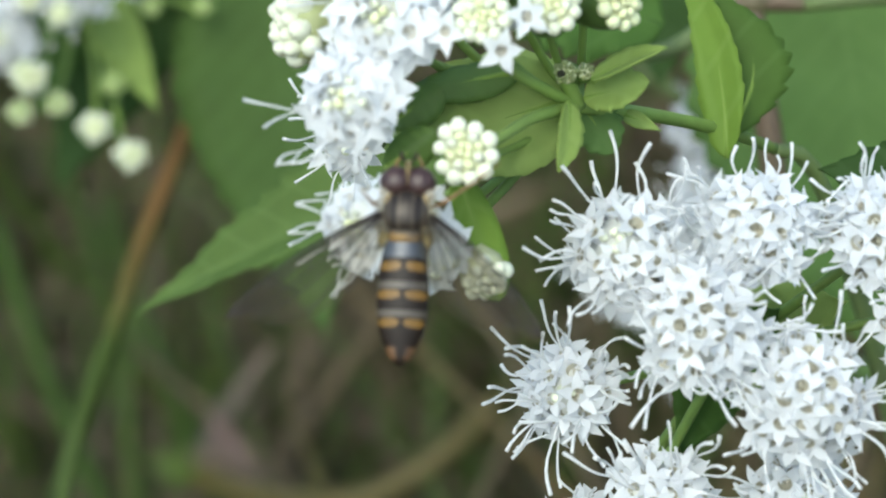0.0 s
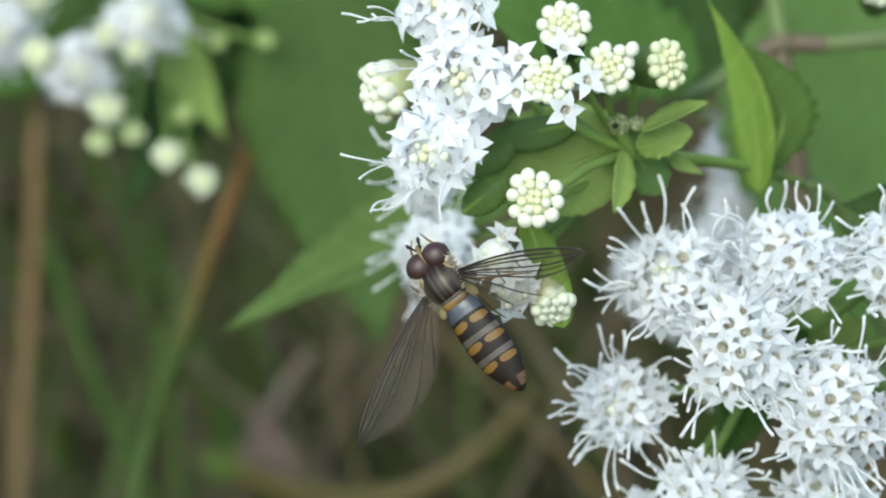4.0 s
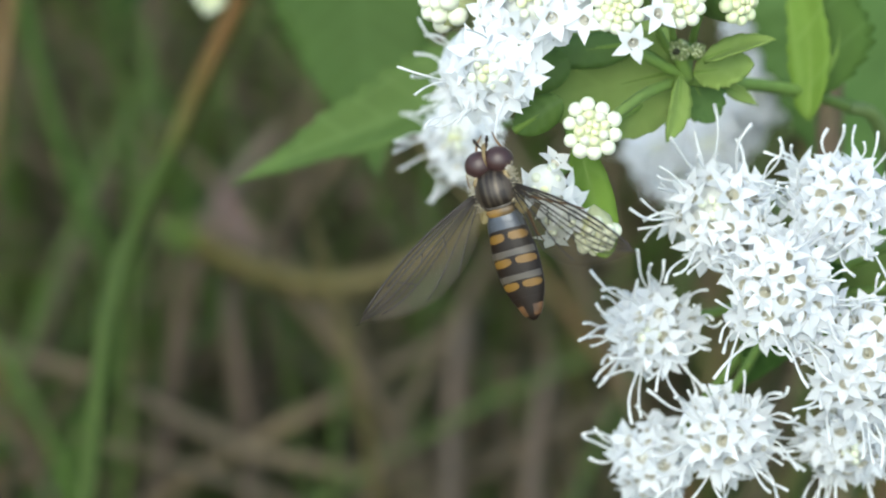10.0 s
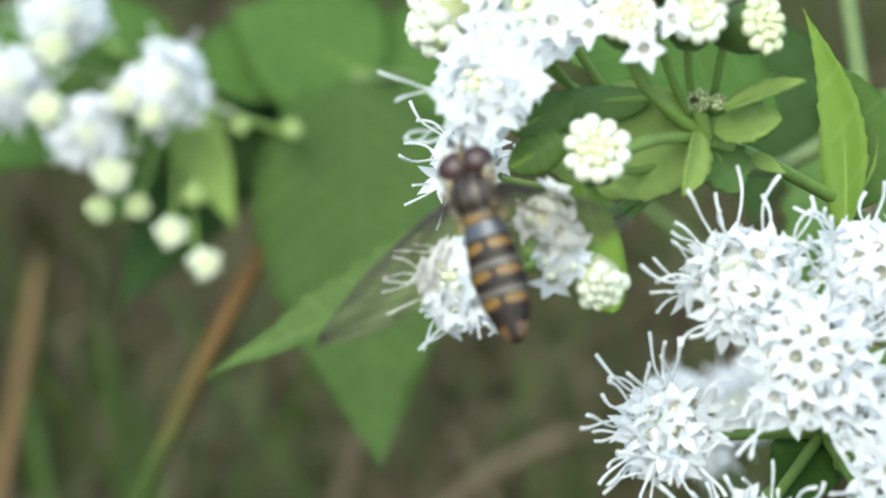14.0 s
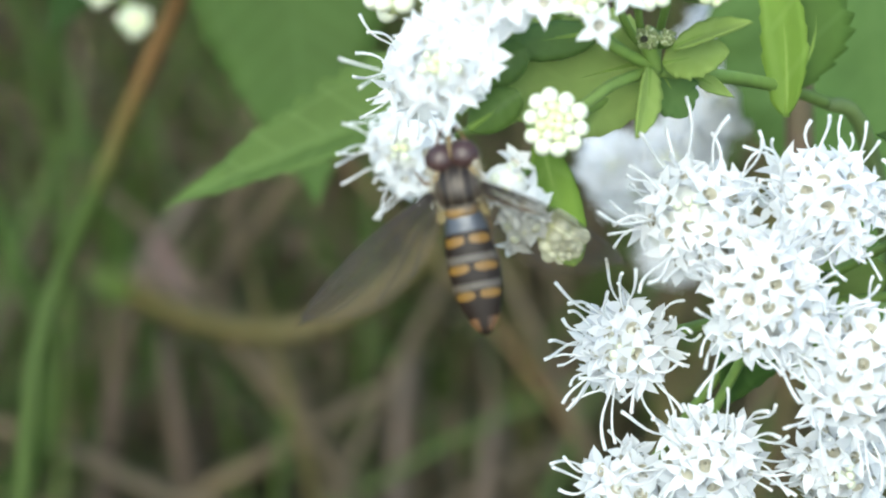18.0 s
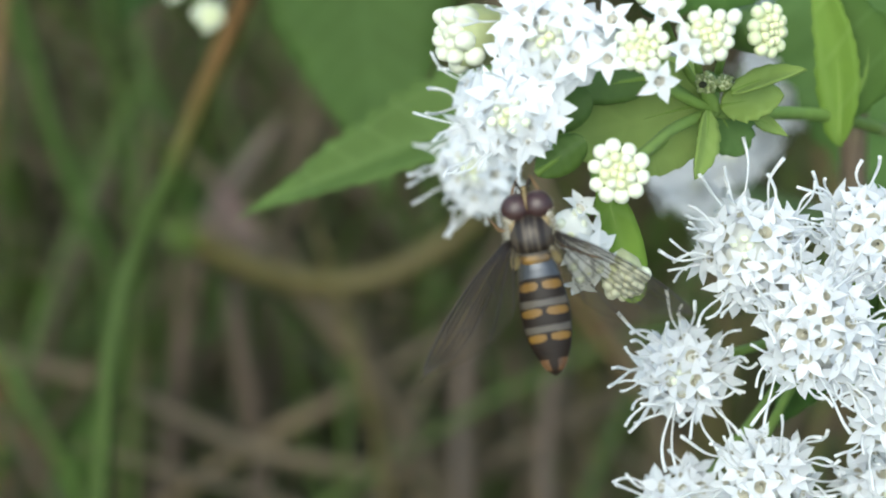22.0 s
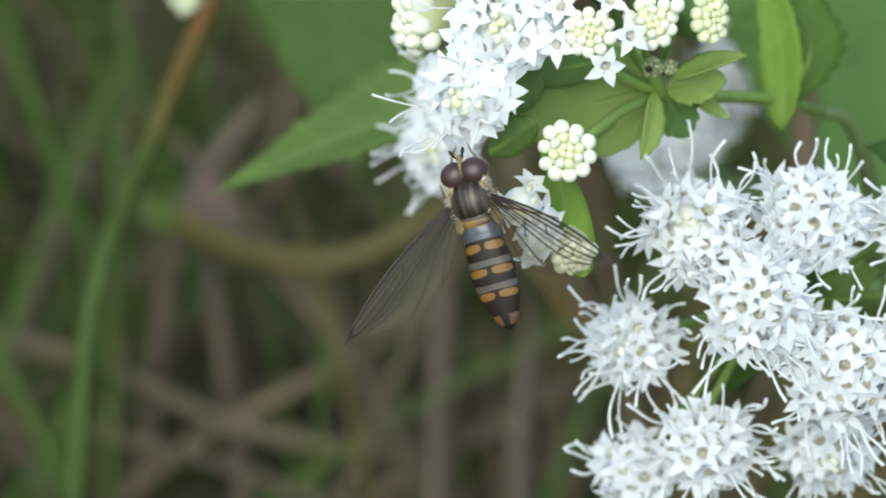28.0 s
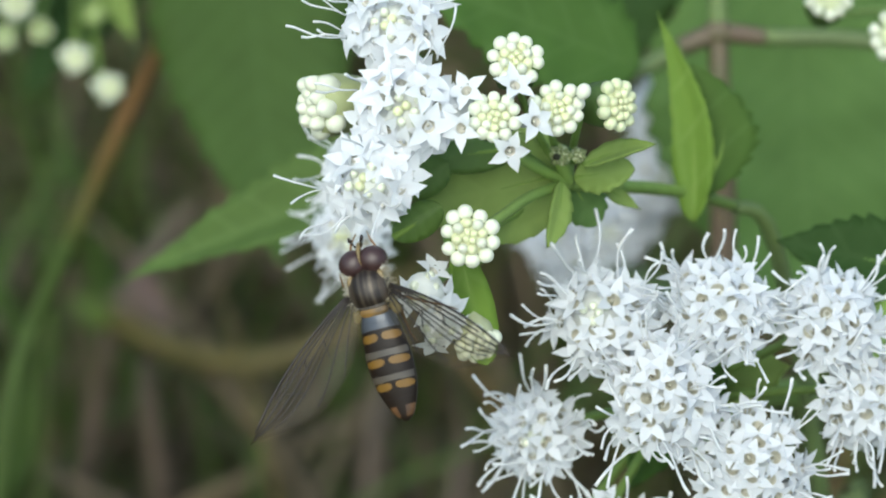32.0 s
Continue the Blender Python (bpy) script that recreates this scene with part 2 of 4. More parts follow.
    k.new(mr.outputs[0], next(a for a in n if a.type == "MIX").inputs["Factor"])


turning()
SOIL = material("dark_leaf_litter", (0.026, 0.023, 0.011), 0.9, 0.45, 60, 0.6, second=(0.03, 0.036, 0.012), second_scale=3)


# ---------------------------------------------------------------- shapes
def tube(bm, pts, radii, n=8, mat=0, cap=True):
    pts = [Vector(p) for p in pts]
    rings, ref = [], None
    for i, p in enumerate(pts):
        d = (pts[min(i + 1, len(pts) - 1)] - pts[max(i - 1, 0)]).normalized()
        if ref is None:
            ref = d.orthogonal().normalized()
        ref = (ref - d * ref.dot(d)).normalized()
        side = d.cross(ref)
        r = radii[i] if isinstance(radii, (list, tuple)) else radii
        rings.append([bm.verts.new(p + (ref * math.cos(a) + side * math.sin(a)) * r) for a in
                      [2 * math.pi * j / n for j in range(n)]])
    for a, b in zip(rings, rings[1:]):
        for j in range(n):
            f = bm.faces.new((a[j], a[(j + 1) % n], b[(j + 1) % n], b[j]))
            f.material_index = mat
    if cap:
        for r, flip in ((rings[0], True), (rings[-1], False)):
            f = bm.faces.new(r[::-1] if flip else r)
            f.material_index = mat
    return rings


def bend(a, b, sag=(0, 0, 0), n=8):
    a, b, s = Vector(a), Vector(b), Vector(sag)
    return [a.lerp(b, i / n) + s * (4 * (i / n) * (1 - i / n)) for i in range(n + 1)]


def ball(bm, c, r, nu=12, nv=8, mat=0):
    """An ellipsoid with the half-axes r."""
    c, r = Vector(c), Vector(r) if not isinstance(r, (int, float)) else Vector((r, r, r))
    top, bot = bm.verts.new(c + Vector((0, 0, r.z))), bm.verts.new(c - Vector((0, 0, r.z)))
    rows = []
    for i in range(1, nv):
        th = math.pi * i / nv
        rows.append([bm.verts.new(c + Vector((r.x * math.sin(th) * math.cos(2 * math.pi * j / nu),
                                              r.y * math.sin(th) * math.sin(2 * math.pi * j / nu), r.z * math.cos(th))))
                     for j in range(nu)])
    for j in range(nu):
        k = (j + 1) % nu
        fs = [bm.faces.new((top, rows[0][j], rows[0][k])), bm.faces.new((bot, rows[-1][k], rows[-1][j]))]
        for a, b in zip(rows, rows[1:]):
            fs.append(bm.faces.new((a[j], b[j], b[k], a[k])))
        for f in fs:
            f.material_index = mat


def floret_mesh(seed, open_angle=0.25, size=1.0, mouth=1.0, reach=1.0, wide=1.0, mats=None):
    """A small five-pointed tubular flower that opens along +z; its mouth lies at the origin."""
    r = random.Random(seed)
    bm = bmesh.new()
    u = S * size
    n = 10

    def ring_at(z, rad):
        return [bm.verts.new((rad * u * math.cos(2 * math.pi * j / n), rad * u * math.sin(2 * math.pi * j / n), z * u)) for j in range(n)]
    prev = None
    for z, rad in ((-1.9, 0.15), (-0.9, 0.25 * mouth), (-0.35, 0.33 * mouth), (0.0, 0.36 * mouth)):
        ring = ring_at(z, rad)
        if prev:
            for j in range(n):
                bm.faces.new((prev[j], prev[(j + 1) % n], ring[(j + 1) % n], ring[j]))
        prev = ring
    for z, rad in ((-0.1, 0.31 * mouth), (-0.32, 0.25 * mouth), (-0.5 * mouth, 0.19 * mouth)):
        ring = ring_at(z, rad)
        for j in range(n):
            f = bm.faces.new((prev[j], prev[(j + 1) % n], ring[(j + 1) % n], ring[j]))
            f.material_index = 1 if z < -0.15 else 0
        prev = ring
    bm.faces.new(prev).material_index = 1
    # pale column of the anthers in the mouth
    lean = Vector((r.uniform(-0.1, 0.1), r.uniform(-0.1, 0.1), 0)) * mouth
    tube(bm, [Vector((0, 0, -0.5 * mouth * u)), (lean + Vector((0, 0, 0.0))) * u], [0.1 * u, 0.06 * u], 5, 1)
    for p in range(5):
        a0 = 2 * math.pi * p / 5 + r.uniform(-0.1, 0.1)
        ln, lift, curl = r.uniform(0.68, 0.9) * reach, open_angle + r.uniform(-0.2, 0.25), r.uniform(-0.45, 0.1)
        twist = r.uniform(-0.25, 0.25)
        grid = []
        for i in range(6):
            q = i / 5
            w = 0.215 * wide * mouth * (1 - q) ** 0.95 * (1 + 0.6 * math.sin(math.pi * q))
            d = 0.3 * mouth + ln * q
            z = ln * q * lift + curl * q * q * 0.5
            row = []
            for j in (-1, 0, 1):
                x, y = d, j * w
                zz = z + (0.09 * abs(j) * (1 - q) + twist * j * w * q if i < 5 else 0)
                row.append(bm.verts.new(((x * math.cos(a0) - y * math.sin(a0)) * u, (x * math.sin(a0) + y * math.cos(a0)) * u, zz * u)))
                if i == 5:
                    break
            grid.append(row)
        for i in range(4):
            for j in range(2):
                bm.faces.new((grid[i][j], grid[i + 1][j], grid[i + 1][j + 1], grid[i][j + 1]))
        for j in range(2):
            bm.faces.new((grid[4][j], grid[5][0], grid[4][j + 1]))
    return finish("floret", bm, mats or [PETAL, THROAT])


def style_mesh(seed):
    """One pair of long white style branches out of a flower's mouth, along +z."""
    r = random.Random(seed)
    bm = bmesh.new()
    base = r.uniform(0, 6.28)
    for side in (0, 1):
        a = base + math.pi * side + r.uniform(-0.4, 0.4)
        ln, splay, curl = r.uniform(1.9, 3.3), r.uniform(0.08, 0.34), r.uniform(-1.5, 1.7)
        pts, rad = [], []
        for i in range(8):
            s = i / 7
            out = splay * ln * s + curl * s * s * 0.6
            wig = 0.34 * math.sin(s * 4.5 + seed * 1.7) * s
            pts.append(Vector(((out * math.cos(a) - wig * math.sin(a)) * S, (out * math.sin(a) + wig * math.cos(a)) * S, (-0.4 + ln * s) * S)))
            rad.append(S * (0.042 + 0.042 * s * s))
        tube(bm, pts, rad, 6)
    return finish("style", bm, STYLE)


def bud_mesh(mat, long=1.0):
    bm = bmesh.new()
    ball(bm, (0, 0, 0), (S, S, S * long), 12, 8)
    return finish("bud", bm, mat)


FLORETS = [floret_mesh(s, a, 1.0, 1.1, 1.12, 1.12) for s, a in ((1, 0.3), (2, 0.45), (3, 0.6), (4, 0.15), (5, 0.35), (6, 0.7))]
FRESH = [floret_mesh(s, a, 1.0, 0.82, 1.02, 1.5, [FRESHPETAL, FRESHTHROAT]) for s, a in ((11, 0.2), (12, 0.4), (13, 0.65), (14, 0.1), (15, 0.3), (16, 0.9))]
STYLES = [style_mesh(s) for s in range(8)]
BUDW, BUDG, BUDLONG = bud_mesh(BUD), bud_mesh(BUDY), bud_mesh(BUD, 1.5)
BUDP, BUDV, BUDI, BUDD = bud_mesh(BUDC), bud_mesh(BUDGREEN), bud_mesh(BUDS), bud_mesh(BUDOLIVE)


def dome(n, cap, jitter, r):
    """Directions spread evenly over a cap of half-angle cap (radians) round +z."""
    out = []
    for i in range(n):
        z = 1 - (i + 0.5) / n * (1 - math.cos(cap))
        a = i * 2.39996 + r.uniform(-jitter, jitter)
        q = math.sqrt(max(0, 1 - z * z))
        out.append((Vector((q * math.cos(a), q * math.sin(a), z)), i / n))
    return out


def z_turn(d, spin=0.0):
    return Vector(d).to_track_quat("Z", "Y").to_matrix().to_4x4() @ Matrix.Rotation(spin, 4, "Z")


def involucre(head, p, turn, radius, depth, mat):
    """The narrow green cup of bracts under a flower head."""
    bm = bmesh.new()
    prof = [(0.12, -depth), (0.55, -depth * 0.92), (0.8, -depth * 0.6), (0.9, -depth * 0.25), (0.85, 0.0)]
    prev = None
    for q, z in prof:
        ring = [bm.verts.new((q * radius * S * (1 + 0.06 * (j % 2)) * math.cos(2 * math.pi * j / 16),
                              q * radius * S * (1 + 0.06 * (j % 2)) * math.sin(2 * math.pi * j / 16), z * S)) for j in range(16)]
        if prev:
            for j in range(16):
                bm.faces.new((prev[j], prev[(j + 1) % 16], ring[(j + 1) % 16], ring[j]))
        prev = ring
    bm.faces.new(prev)
    part("involucre", bm, mat, head, "", posed(p, turn))


def open_head(plant, front, r, axis=(0, 0, 1), n=20, styles=0.6, seed=0, buds=0, cap=1.35, cup=CUP, yellow=False, big=1.15, crowd=1.4, face=0.45, deep=0.33, length=0.95):
    """A head of open white florets whose front lies at the point front."""
    rnd = random.Random(seed)
    ax = Vector(axis).normalized()
    r *= 1.04
    c = Vector(front) - ax * (r - 0.5)
    turn = z_turn(ax, rnd.uniform(0, 6))
    head = link("flower_head", None, plant, posed(c, turn), "")
    head.empty_display_size = 0.002
    involucre(head, c + ax * (r * 0.15), turn, r * 0.42, r * 1.25, cup)
    # white ball added inside the head so that the gaps stay light
    bm = bmesh.new()
    ball(bm, (0, 0, 0), (r * 0.56 * S, r * 0.56 * S, r * 0.56 * S), 16, 10)
    part("receptacle", bm, CORE, head, "", posed(c + ax * (r * 0.06), turn))
    n = int(n * crowd)
    for i in range(buds + 3 if buds else 0):
        q, way = 0.33 * math.sqrt(i + 0.2), i * 2.39996
        spot = c + turn.to_3x3() @ Vector((q * math.cos(way), q * math.sin(way), r - 0.92 - 0.12 * q))
        link("bud", (BUDG if i < 2 else BUDI) if yellow else BUDW, head, posed(spot, turn, rnd.uniform(0.21, 0.27)))
    dirs = dome(n, cap, 0.25, rnd)
    for i, (d, f) in enumerate(dirs):
        m3 = turn.to_3x3()
        wd = (m3 @ d).normalized()
        p = c + wd * (r - 0.75 + rnd.uniform(-deep, deep))
        tilt = (wd + ax * (face * f) + Vector((rnd.uniform(-.18, .18), rnd.uniform(-.18, .18), rnd.uniform(-.1, .1)))).normalized()
        if i < buds:
            continue
        k = rnd.choice((0, 1, 1, 2, 4)) if f < 0.65 else rnd.choice((0, 3, 3, 4))
        link("floret", (FRESH if yellow else FLORETS)[k], head, posed(p, z_turn(tilt, rnd.uniform(0, 6.28)), big * rnd.uniform(0.9, 1.12)))
        if rnd.random() < styles * (0.08 + 2.0 * f ** 2):
            link("style", rnd.choice(STYLES), head, posed(p, z_turn(tilt, rnd.uniform(0, 6.28)), length * rnd.uniform(0.8, 1.15)))
    return head


def bud_head(plant, front, r, axis=(0, 0, 1), seed=0, long=False, cup=CUP, n=26, flat=0.55, tone=None, swell=1.0):
    """A head of closed round buds, small and yellow-green in the middle, larger and white round the rim."""
    rnd = random.Random(seed)
    ax = Vector(axis).normalized()
    turn = z_turn(ax, rnd.uniform(0, 6))
    c = Vector(front) - ax * 0.3
    head = link("flower_head", None, plant, posed(c, turn), "")
    involucre(head, c - ax * 0.35, turn, r * 0.95, r * 2.1, cup)
    m3 = turn.to_3x3()
    # pale disc added under the buds to keep their gaps from going dark
    bm = bmesh.new()
    ball(bm, (0, 0, -0.5 * r * S), (0.8 * r * S, 0.8 * r * S, 0.42 * r * S), 14, 8)
    part("receptacle", bm, BUDY, head, "", posed(c, turn))
    if not long and n >= 20:
        # three rings: few small buds inside, large white ones round the rim
        for count, out, size, shift in ((4, 0.16, 0.125, 0.2), (8, 0.43, 0.18, 0.0), (10, 0.76, 0.25, 0.35)):
            for i in range(count):
                a = 2 * math.pi * (i + shift) / count + rnd.uniform(-0.07, 0.07)
                q = r * out * rnd.uniform(0.94, 1.06)
                loc = Vector((q * math.cos(a), q * math.sin(a), -flat * r * out * out))
                d = (m3 @ Vector((loc.x * 0.8, loc.y * 0.8, r))).normalized()
                mesh = tone[0 if out < 0.5 else 1] if tone else BUDG if out < 0.3 else BUDI if out < 0.6 and i % 2 else BUDG if out < 0.6 else BUDW
                link("bud", mesh, head, posed(c + m3 @ loc, z_turn(d), size * r * swell * rnd.uniform(0.92, 1.1)))
        return head
    for i in range(n):
        f = (i + 0.5) / n
        q = r * 0.8 * math.sqrt(f)
        a = i * 2.39996
        size = r * (0.15 + 0.12 * f) * swell
        loc = Vector((q * math.cos(a), q * math.sin(a), -flat * r * f * f))
        p = c + m3 @ loc
        d = (m3 @ Vector((q * math.cos(a) * 0.8, q * math.sin(a) * 0.8, r))).normalized()
        mesh = (BUDLONG if i % 3 else BUDI) if long else (BUDG if f < 0.5 else BUDW)
        if tone:
            mesh = tone[0] if f < 0.5 else tone[1]
        link("bud", mesh, head, posed(p, z_turn(d), size * rnd.uniform(0.93, 1.08) * (1.1 if long else 1)))
    return head


def leaf(parent, base, tip, hint, width, mat, fold=0.25, droop=0.0, teeth=9, name="leaf", label="", curl=0.0, tooth=0.09, sharp=1.2, bow=0.0, rib=None):
    """A toothed pointed leaf from base to tip whose upper face looks to hint; bow bends its midrib sideways."""
    base, tip = Vector(base), Vector(tip)
    ln = (tip - base).length
    turn = frame_of(tip - base, hint)
    peak = 0.62 / (0.62 + sharp)
    full = 0.74 / (peak ** 0.62 * (1 - peak) ** sharp)
    bm = bmesh.new()
    nu, nc = 48, (-1, -0.66, -0.33, 0, 0.33, 0.66, 1)
    layers = []
    for under in (0, 1):
        grid = []
        for i in range(nu + 1):
            u = i / nu
            w = width * full * (u ** 0.62) * ((1 - u) ** sharp)
            row = []
            for j in nc:
                tt = 1 + (tooth * (((u * teeth) % 1.0) - 0.4) if abs(j) == 1 and 0.06 < u < 0.97 else 0)
                x = j * w * tt
                z = fold * abs(x) + droop * ln * u * u - curl * ln * (u - 0.5) ** 2 + 0.03 * width * math.sin(u * 31 + abs(j) * 4) * abs(j) - under * 0.14
                row.append(bm.verts.new(((x + bow * ln * math.sin(math.pi * u)) * S, u * ln * S, z * S)))
            grid.append(row)
        for i in range(nu):
            for j in range(len(nc) - 1):
                q = (grid[i][j], grid[i][j + 1], grid[i + 1][j + 1], grid[i + 1][j])
                bm.faces.new(q if not under else q[::-1])
        layers.append(grid)
    a, b = layers
    for i in range(nu):
        bm.faces.new((a[i][0], a[i + 1][0], b[i + 1][0], b[i][0]))
        bm.faces.new((a[i + 1][-1], a[i][-1], b[i][-1], b[i + 1][-1]))
    m = posed(base, turn)
    blade = part(name, bm, mat, parent, label, m)
    bm = bmesh.new()
    pts = [Vector((bow * ln * math.sin(math.pi * u) * S, u * ln * S, (droop * ln * u * u - curl * ln * (u - 0.5) ** 2 - 0.12) * S)) for u in [i / 12 for i in range(13)]]
    tube(bm, pts, [S * (0.16 * (1 - i / 12) + 0.04) for i in range(13)], 6)
    part("midrib", bm, rib or RIB, blade, "", m)
    return blade


def stalk(parent, pts, r0, r1, mat=None, name="stem", label=""):
    """A round stem through points of the plane."""
    P = [Vector(p) for p in pts]
    out = []
    for i in range(len(P) - 1):
        p0, p1, p2, p3 = P[max(i - 1, 0)], P[i], P[i + 1], P[min(i + 2, len(P) - 1)]
        for k in range(5):
            t = k / 5
            out.append(0.5 * (2 * p1 + (p2 - p0) * t + (2 * p0 - 5 * p1 + 4 * p2 - p3) * t * t + (3 * p1 - p0 - 3 * p2 + p3) * t ** 3))
    out.append(P[-1])
    bm = bmesh.new()
    n = len(out) - 1
    tube(bm, [p * S for p in out], [S * (r0 + (r1 - r0) * i / n) for i in range(n + 1)], 8)
    return part(name, bm, mat or STEM, parent, label, BASE)


def ground_below(p):
    """The plane's coordinates of the ground under the point p."""
    w = at(p)
    q = BASE.inverted() @ Vector((w.x, w.y, 0))
    return q / S


def plant_at(p, name, label, category="wildflower"):
    g = at(p)
    return thing(name, Matrix.Translation((g.x, g.y, 0)), label, category)


# ---------------------------------------------------------------- ground
def ground():
    bm = bmesh.new()
    n = 60
    xs = [math.copysign((abs(i / n * 2 - 1)) ** 4 * 300, i / n * 2 - 1) for i in range(n + 1)]
    vs = [[bm.verts.new((x, y + 0.6, 0.015 * noise.noise(Vector((x * 9, y * 9, 0))) if abs(x) < 2 and abs(y) < 2 else 0)) for y in xs] for x in xs]
    for i in range(n):
        for j in range(n):
            bm.faces.new((vs[i][j], vs[i + 1][j], vs[i + 1][j + 1], vs[i][j + 1]))
    ob = link("ground", finish("ground", bm, SOIL), None, Matrix())
    tagged(ob, "dark brown soil under dead leaves and grass", "ground", kind="structure")


ground()


# ---------------------------------------------------------------- flower clusters in focus
def pedicel(plant, frm, to, r=0.35, sag=(0, 0, -2.5)):
    stalk(plant, bend(frm, to, sag, 4), r * 0.9, r * 0.7, name="flower_stalk")


KNOT = (9.5, 11.52, 0.8)
TIPBUD = (5.35, 1.5, 3.7)
WBRACT = (2.3, 8.62, 2.9)
upper = plant_at((10, 11, -12), "snakeroot_plant", "white-flowered snakeroot with opening heads and toothed green leaves")


def upper_cluster():
    p = upper
    hub = Vector((10.2, 10.3, -1.6))
    spec = [
        ("o", (0.93, 17.48, 8.00), 2.6, (-0.15, 0.1, 1), 17, 0.45, 4),
        ("o", (1.61, 13.21, 8.60), 2.9, (-0.1, 0, 1), 20, 0.12, 5),
        ("o", (-0.40, 9.71, 8.40), 2.5, (-0.25, -0.1, 1), 16, 0.15, 5),
        ("o", (-2.1, 8.2, -21.0), 3.0, (-0.4, -0.2, 1), 15, 0.9, 4),
        ("o", (-1.74, 10.88, -8.00), 2.3, (-0.5, -0.1, 1), 12, 0.9, 3),
        ("o", (2.75, 4.6, 6.50), 1.75, (0.1, 0.1, 1), 5, 0.0, 4),
        ("o", (3.4, 2.75, 5.00), 1.6, (0.1, -0.3, 1), 5, 0.0, 4),
    ]
    for i, (k, c, r, ax, n, st, b) in enumerate(spec):
        open_head(p, c, r, ax, n, st, 10 + i, b, yellow=True, big=1.15, crowd=1.65, face=0.8)
        pedicel(p, hub + Vector((-1, 0, -4)), Vector(c) - Vector(ax).normalized() * (r * 1.9), 0.3, (0, 0, -3))
    # a head of buds in the middle with five star florets round it
    c = (5.92, 12.81, 8.60)
    h = bud_head(p, c, 1.3, (0, 0, 1), 31, n=22, flat=0.35)
    for q, d, k, turn in (((6.68, 11.12, 8.50), (0.15, -0.45, 1), 0, 0.9), ((4.31, 12.22, 8.30), (-0.45, -0.2, 1), 4, 2.1), ((7.91, 12.58, 8.30), (0.4, 0.0, 1), 0, 0.2),
                          ((6.93, 14.33, 8.30), (0.2, 0.45, 1), 4, 1.5), ((4.59, 14.09, 8.00), (-0.35, 0.35, 1), 0, 0.5)):
        link("floret", FRESH[k], h, posed(q, z_turn(d, turn), 1.08))
    for q, d, k in (((-1.51, 17.89, 7.50), (-1, 0.45, 0.3), 1), ((-1.51, 16.69, 7.50), (-1, 0.05, 0.3), 4), ((-2.58, 9.36, 7.60), (-1, 0.0, 0.3), 2),
                    ((3.23, 15.83, 8.20), (0.1, 1, 0.5), 5), ((-0.97, 14.18, 7.00), (-1, -0.1, 0.3), 6), ((-2.18, 7.76, 7.00), (-0.8, -0.5, 0.3), 3)):
        link("style", STYLES[k], h, posed(q, z_turn(d), 0.85))
    bm = bmesh.new()
    ball(bm, (0, 0, 0), (0.42 * S, 0.36 * S, 0.36 * S), 14, 10)
    part("bud", bm, BUD, h, "", posed((10.27, 14.11, 7.40), Matrix.Rotation(1.2, 4, "Z")))
    pedicel(p, hub, Vector(c) - Vector((0, 0, 3.6)), 0.3)
    for i, (c, r, ax, long, cup) in enumerate([
        ((7.05, 15.85, 7.50), 1.4, (0.0, 0.25, 1), False, CUP),
        ((9.09, 13.33, 7.50), 1.4, (0.1, 0, 1), False, CUP),
        ((12.60, 13.69, 5.20), 1.35, (0.8, -0.1, 0.9), False, CUP),
        ((4.79, 7.12, 7.60), 1.5, (0.0, 0.0, 1), False, CUP),
        ((-3.25, 13.66, 4.50), 1.75, (-0.95, -0.1, 0.5), True, CUPY),
        (TIPBUD, 1.2, (0.2, -0.75, 0.8), True, CUPPALE),
    ]):
        bud_head(p, c, r, ax, 40 + i, long, cup, n=16 if long else 24, swell=1.1 if long else 1.0, tone=(BUDI, BUDW) if cup is CUPPALE else (BUDG, BUDP) if r == 1.35 else None, flat=0.15 if ax[0] > 0.8 else 0.5)
        pedicel(p, hub if cup is not CUPPALE else (4.6, 6.8, 3.2), Vector(c) - Vector(ax).normalized() * (r * 2.2), 0.26, (0, 0, -2.5 if cup is not CUPPALE else -0.4))
    # main stem from the hub, and on to the ground
    g = ground_below((34, 0, -60))
    stalk(p, [hub, (12.1, 10.25, -3.2), (15.03, 10.46, -8.0), (18.2, 10.4, -12.8), (20.9, 10.0, -17.0)], 0.36, 0.34)
    stalk(p, [(20.9, 10.0, -17.0), (24.0, 7.6, -21.0), (30, -10, -40), (33, -30, -60), g], 0.34, 0.9, LEAFSTALK)
    stalk(p, [hub, Vector(KNOT) - Vector((0, 0, 0.6))], 0.4, 0.35, name="flower_stalk")
    knob = bud_head(p, KNOT, 0.66, (-0.25, -0.1, 1), 51, n=15, cup=BRACT, tone=(BUDD, BUDD))
    bm = bmesh.new()
    ball(bm, (0, 0, 0), (0.2 * S, 0.17 * S, 0.1 * S))
    part("hole", bm, SOIL, knob, "dark eaten hole", posed(Vector(KNOT) + Vector((-0.1, -0.05, -0.12))))
    bud_head(p, Vector(KNOT) + Vector((1.15, 0.15, -0.3)), 0.5, (0.2, 0.1, 1), 52, n=12, cup=BRACT, tone=(BUDD, BUDD))
    # rounded green bracts between the heads
    leaf(p, (1.2, 9.5, 1.6), (3.9, 11.1, 1.5), (0.1, 0.1, 1), 1.4, BRACT, -0.35, 0, 3, name="bract", tooth=0.0, sharp=0.5)
    leaf(p, (1.1, 7.2, 3.5), (3.5, 8.8, 3.2), (0.1, 0, 1), 1.25, BRACT, -0.35, 0, 3, name="bract", tooth=0.0, sharp=0.5)
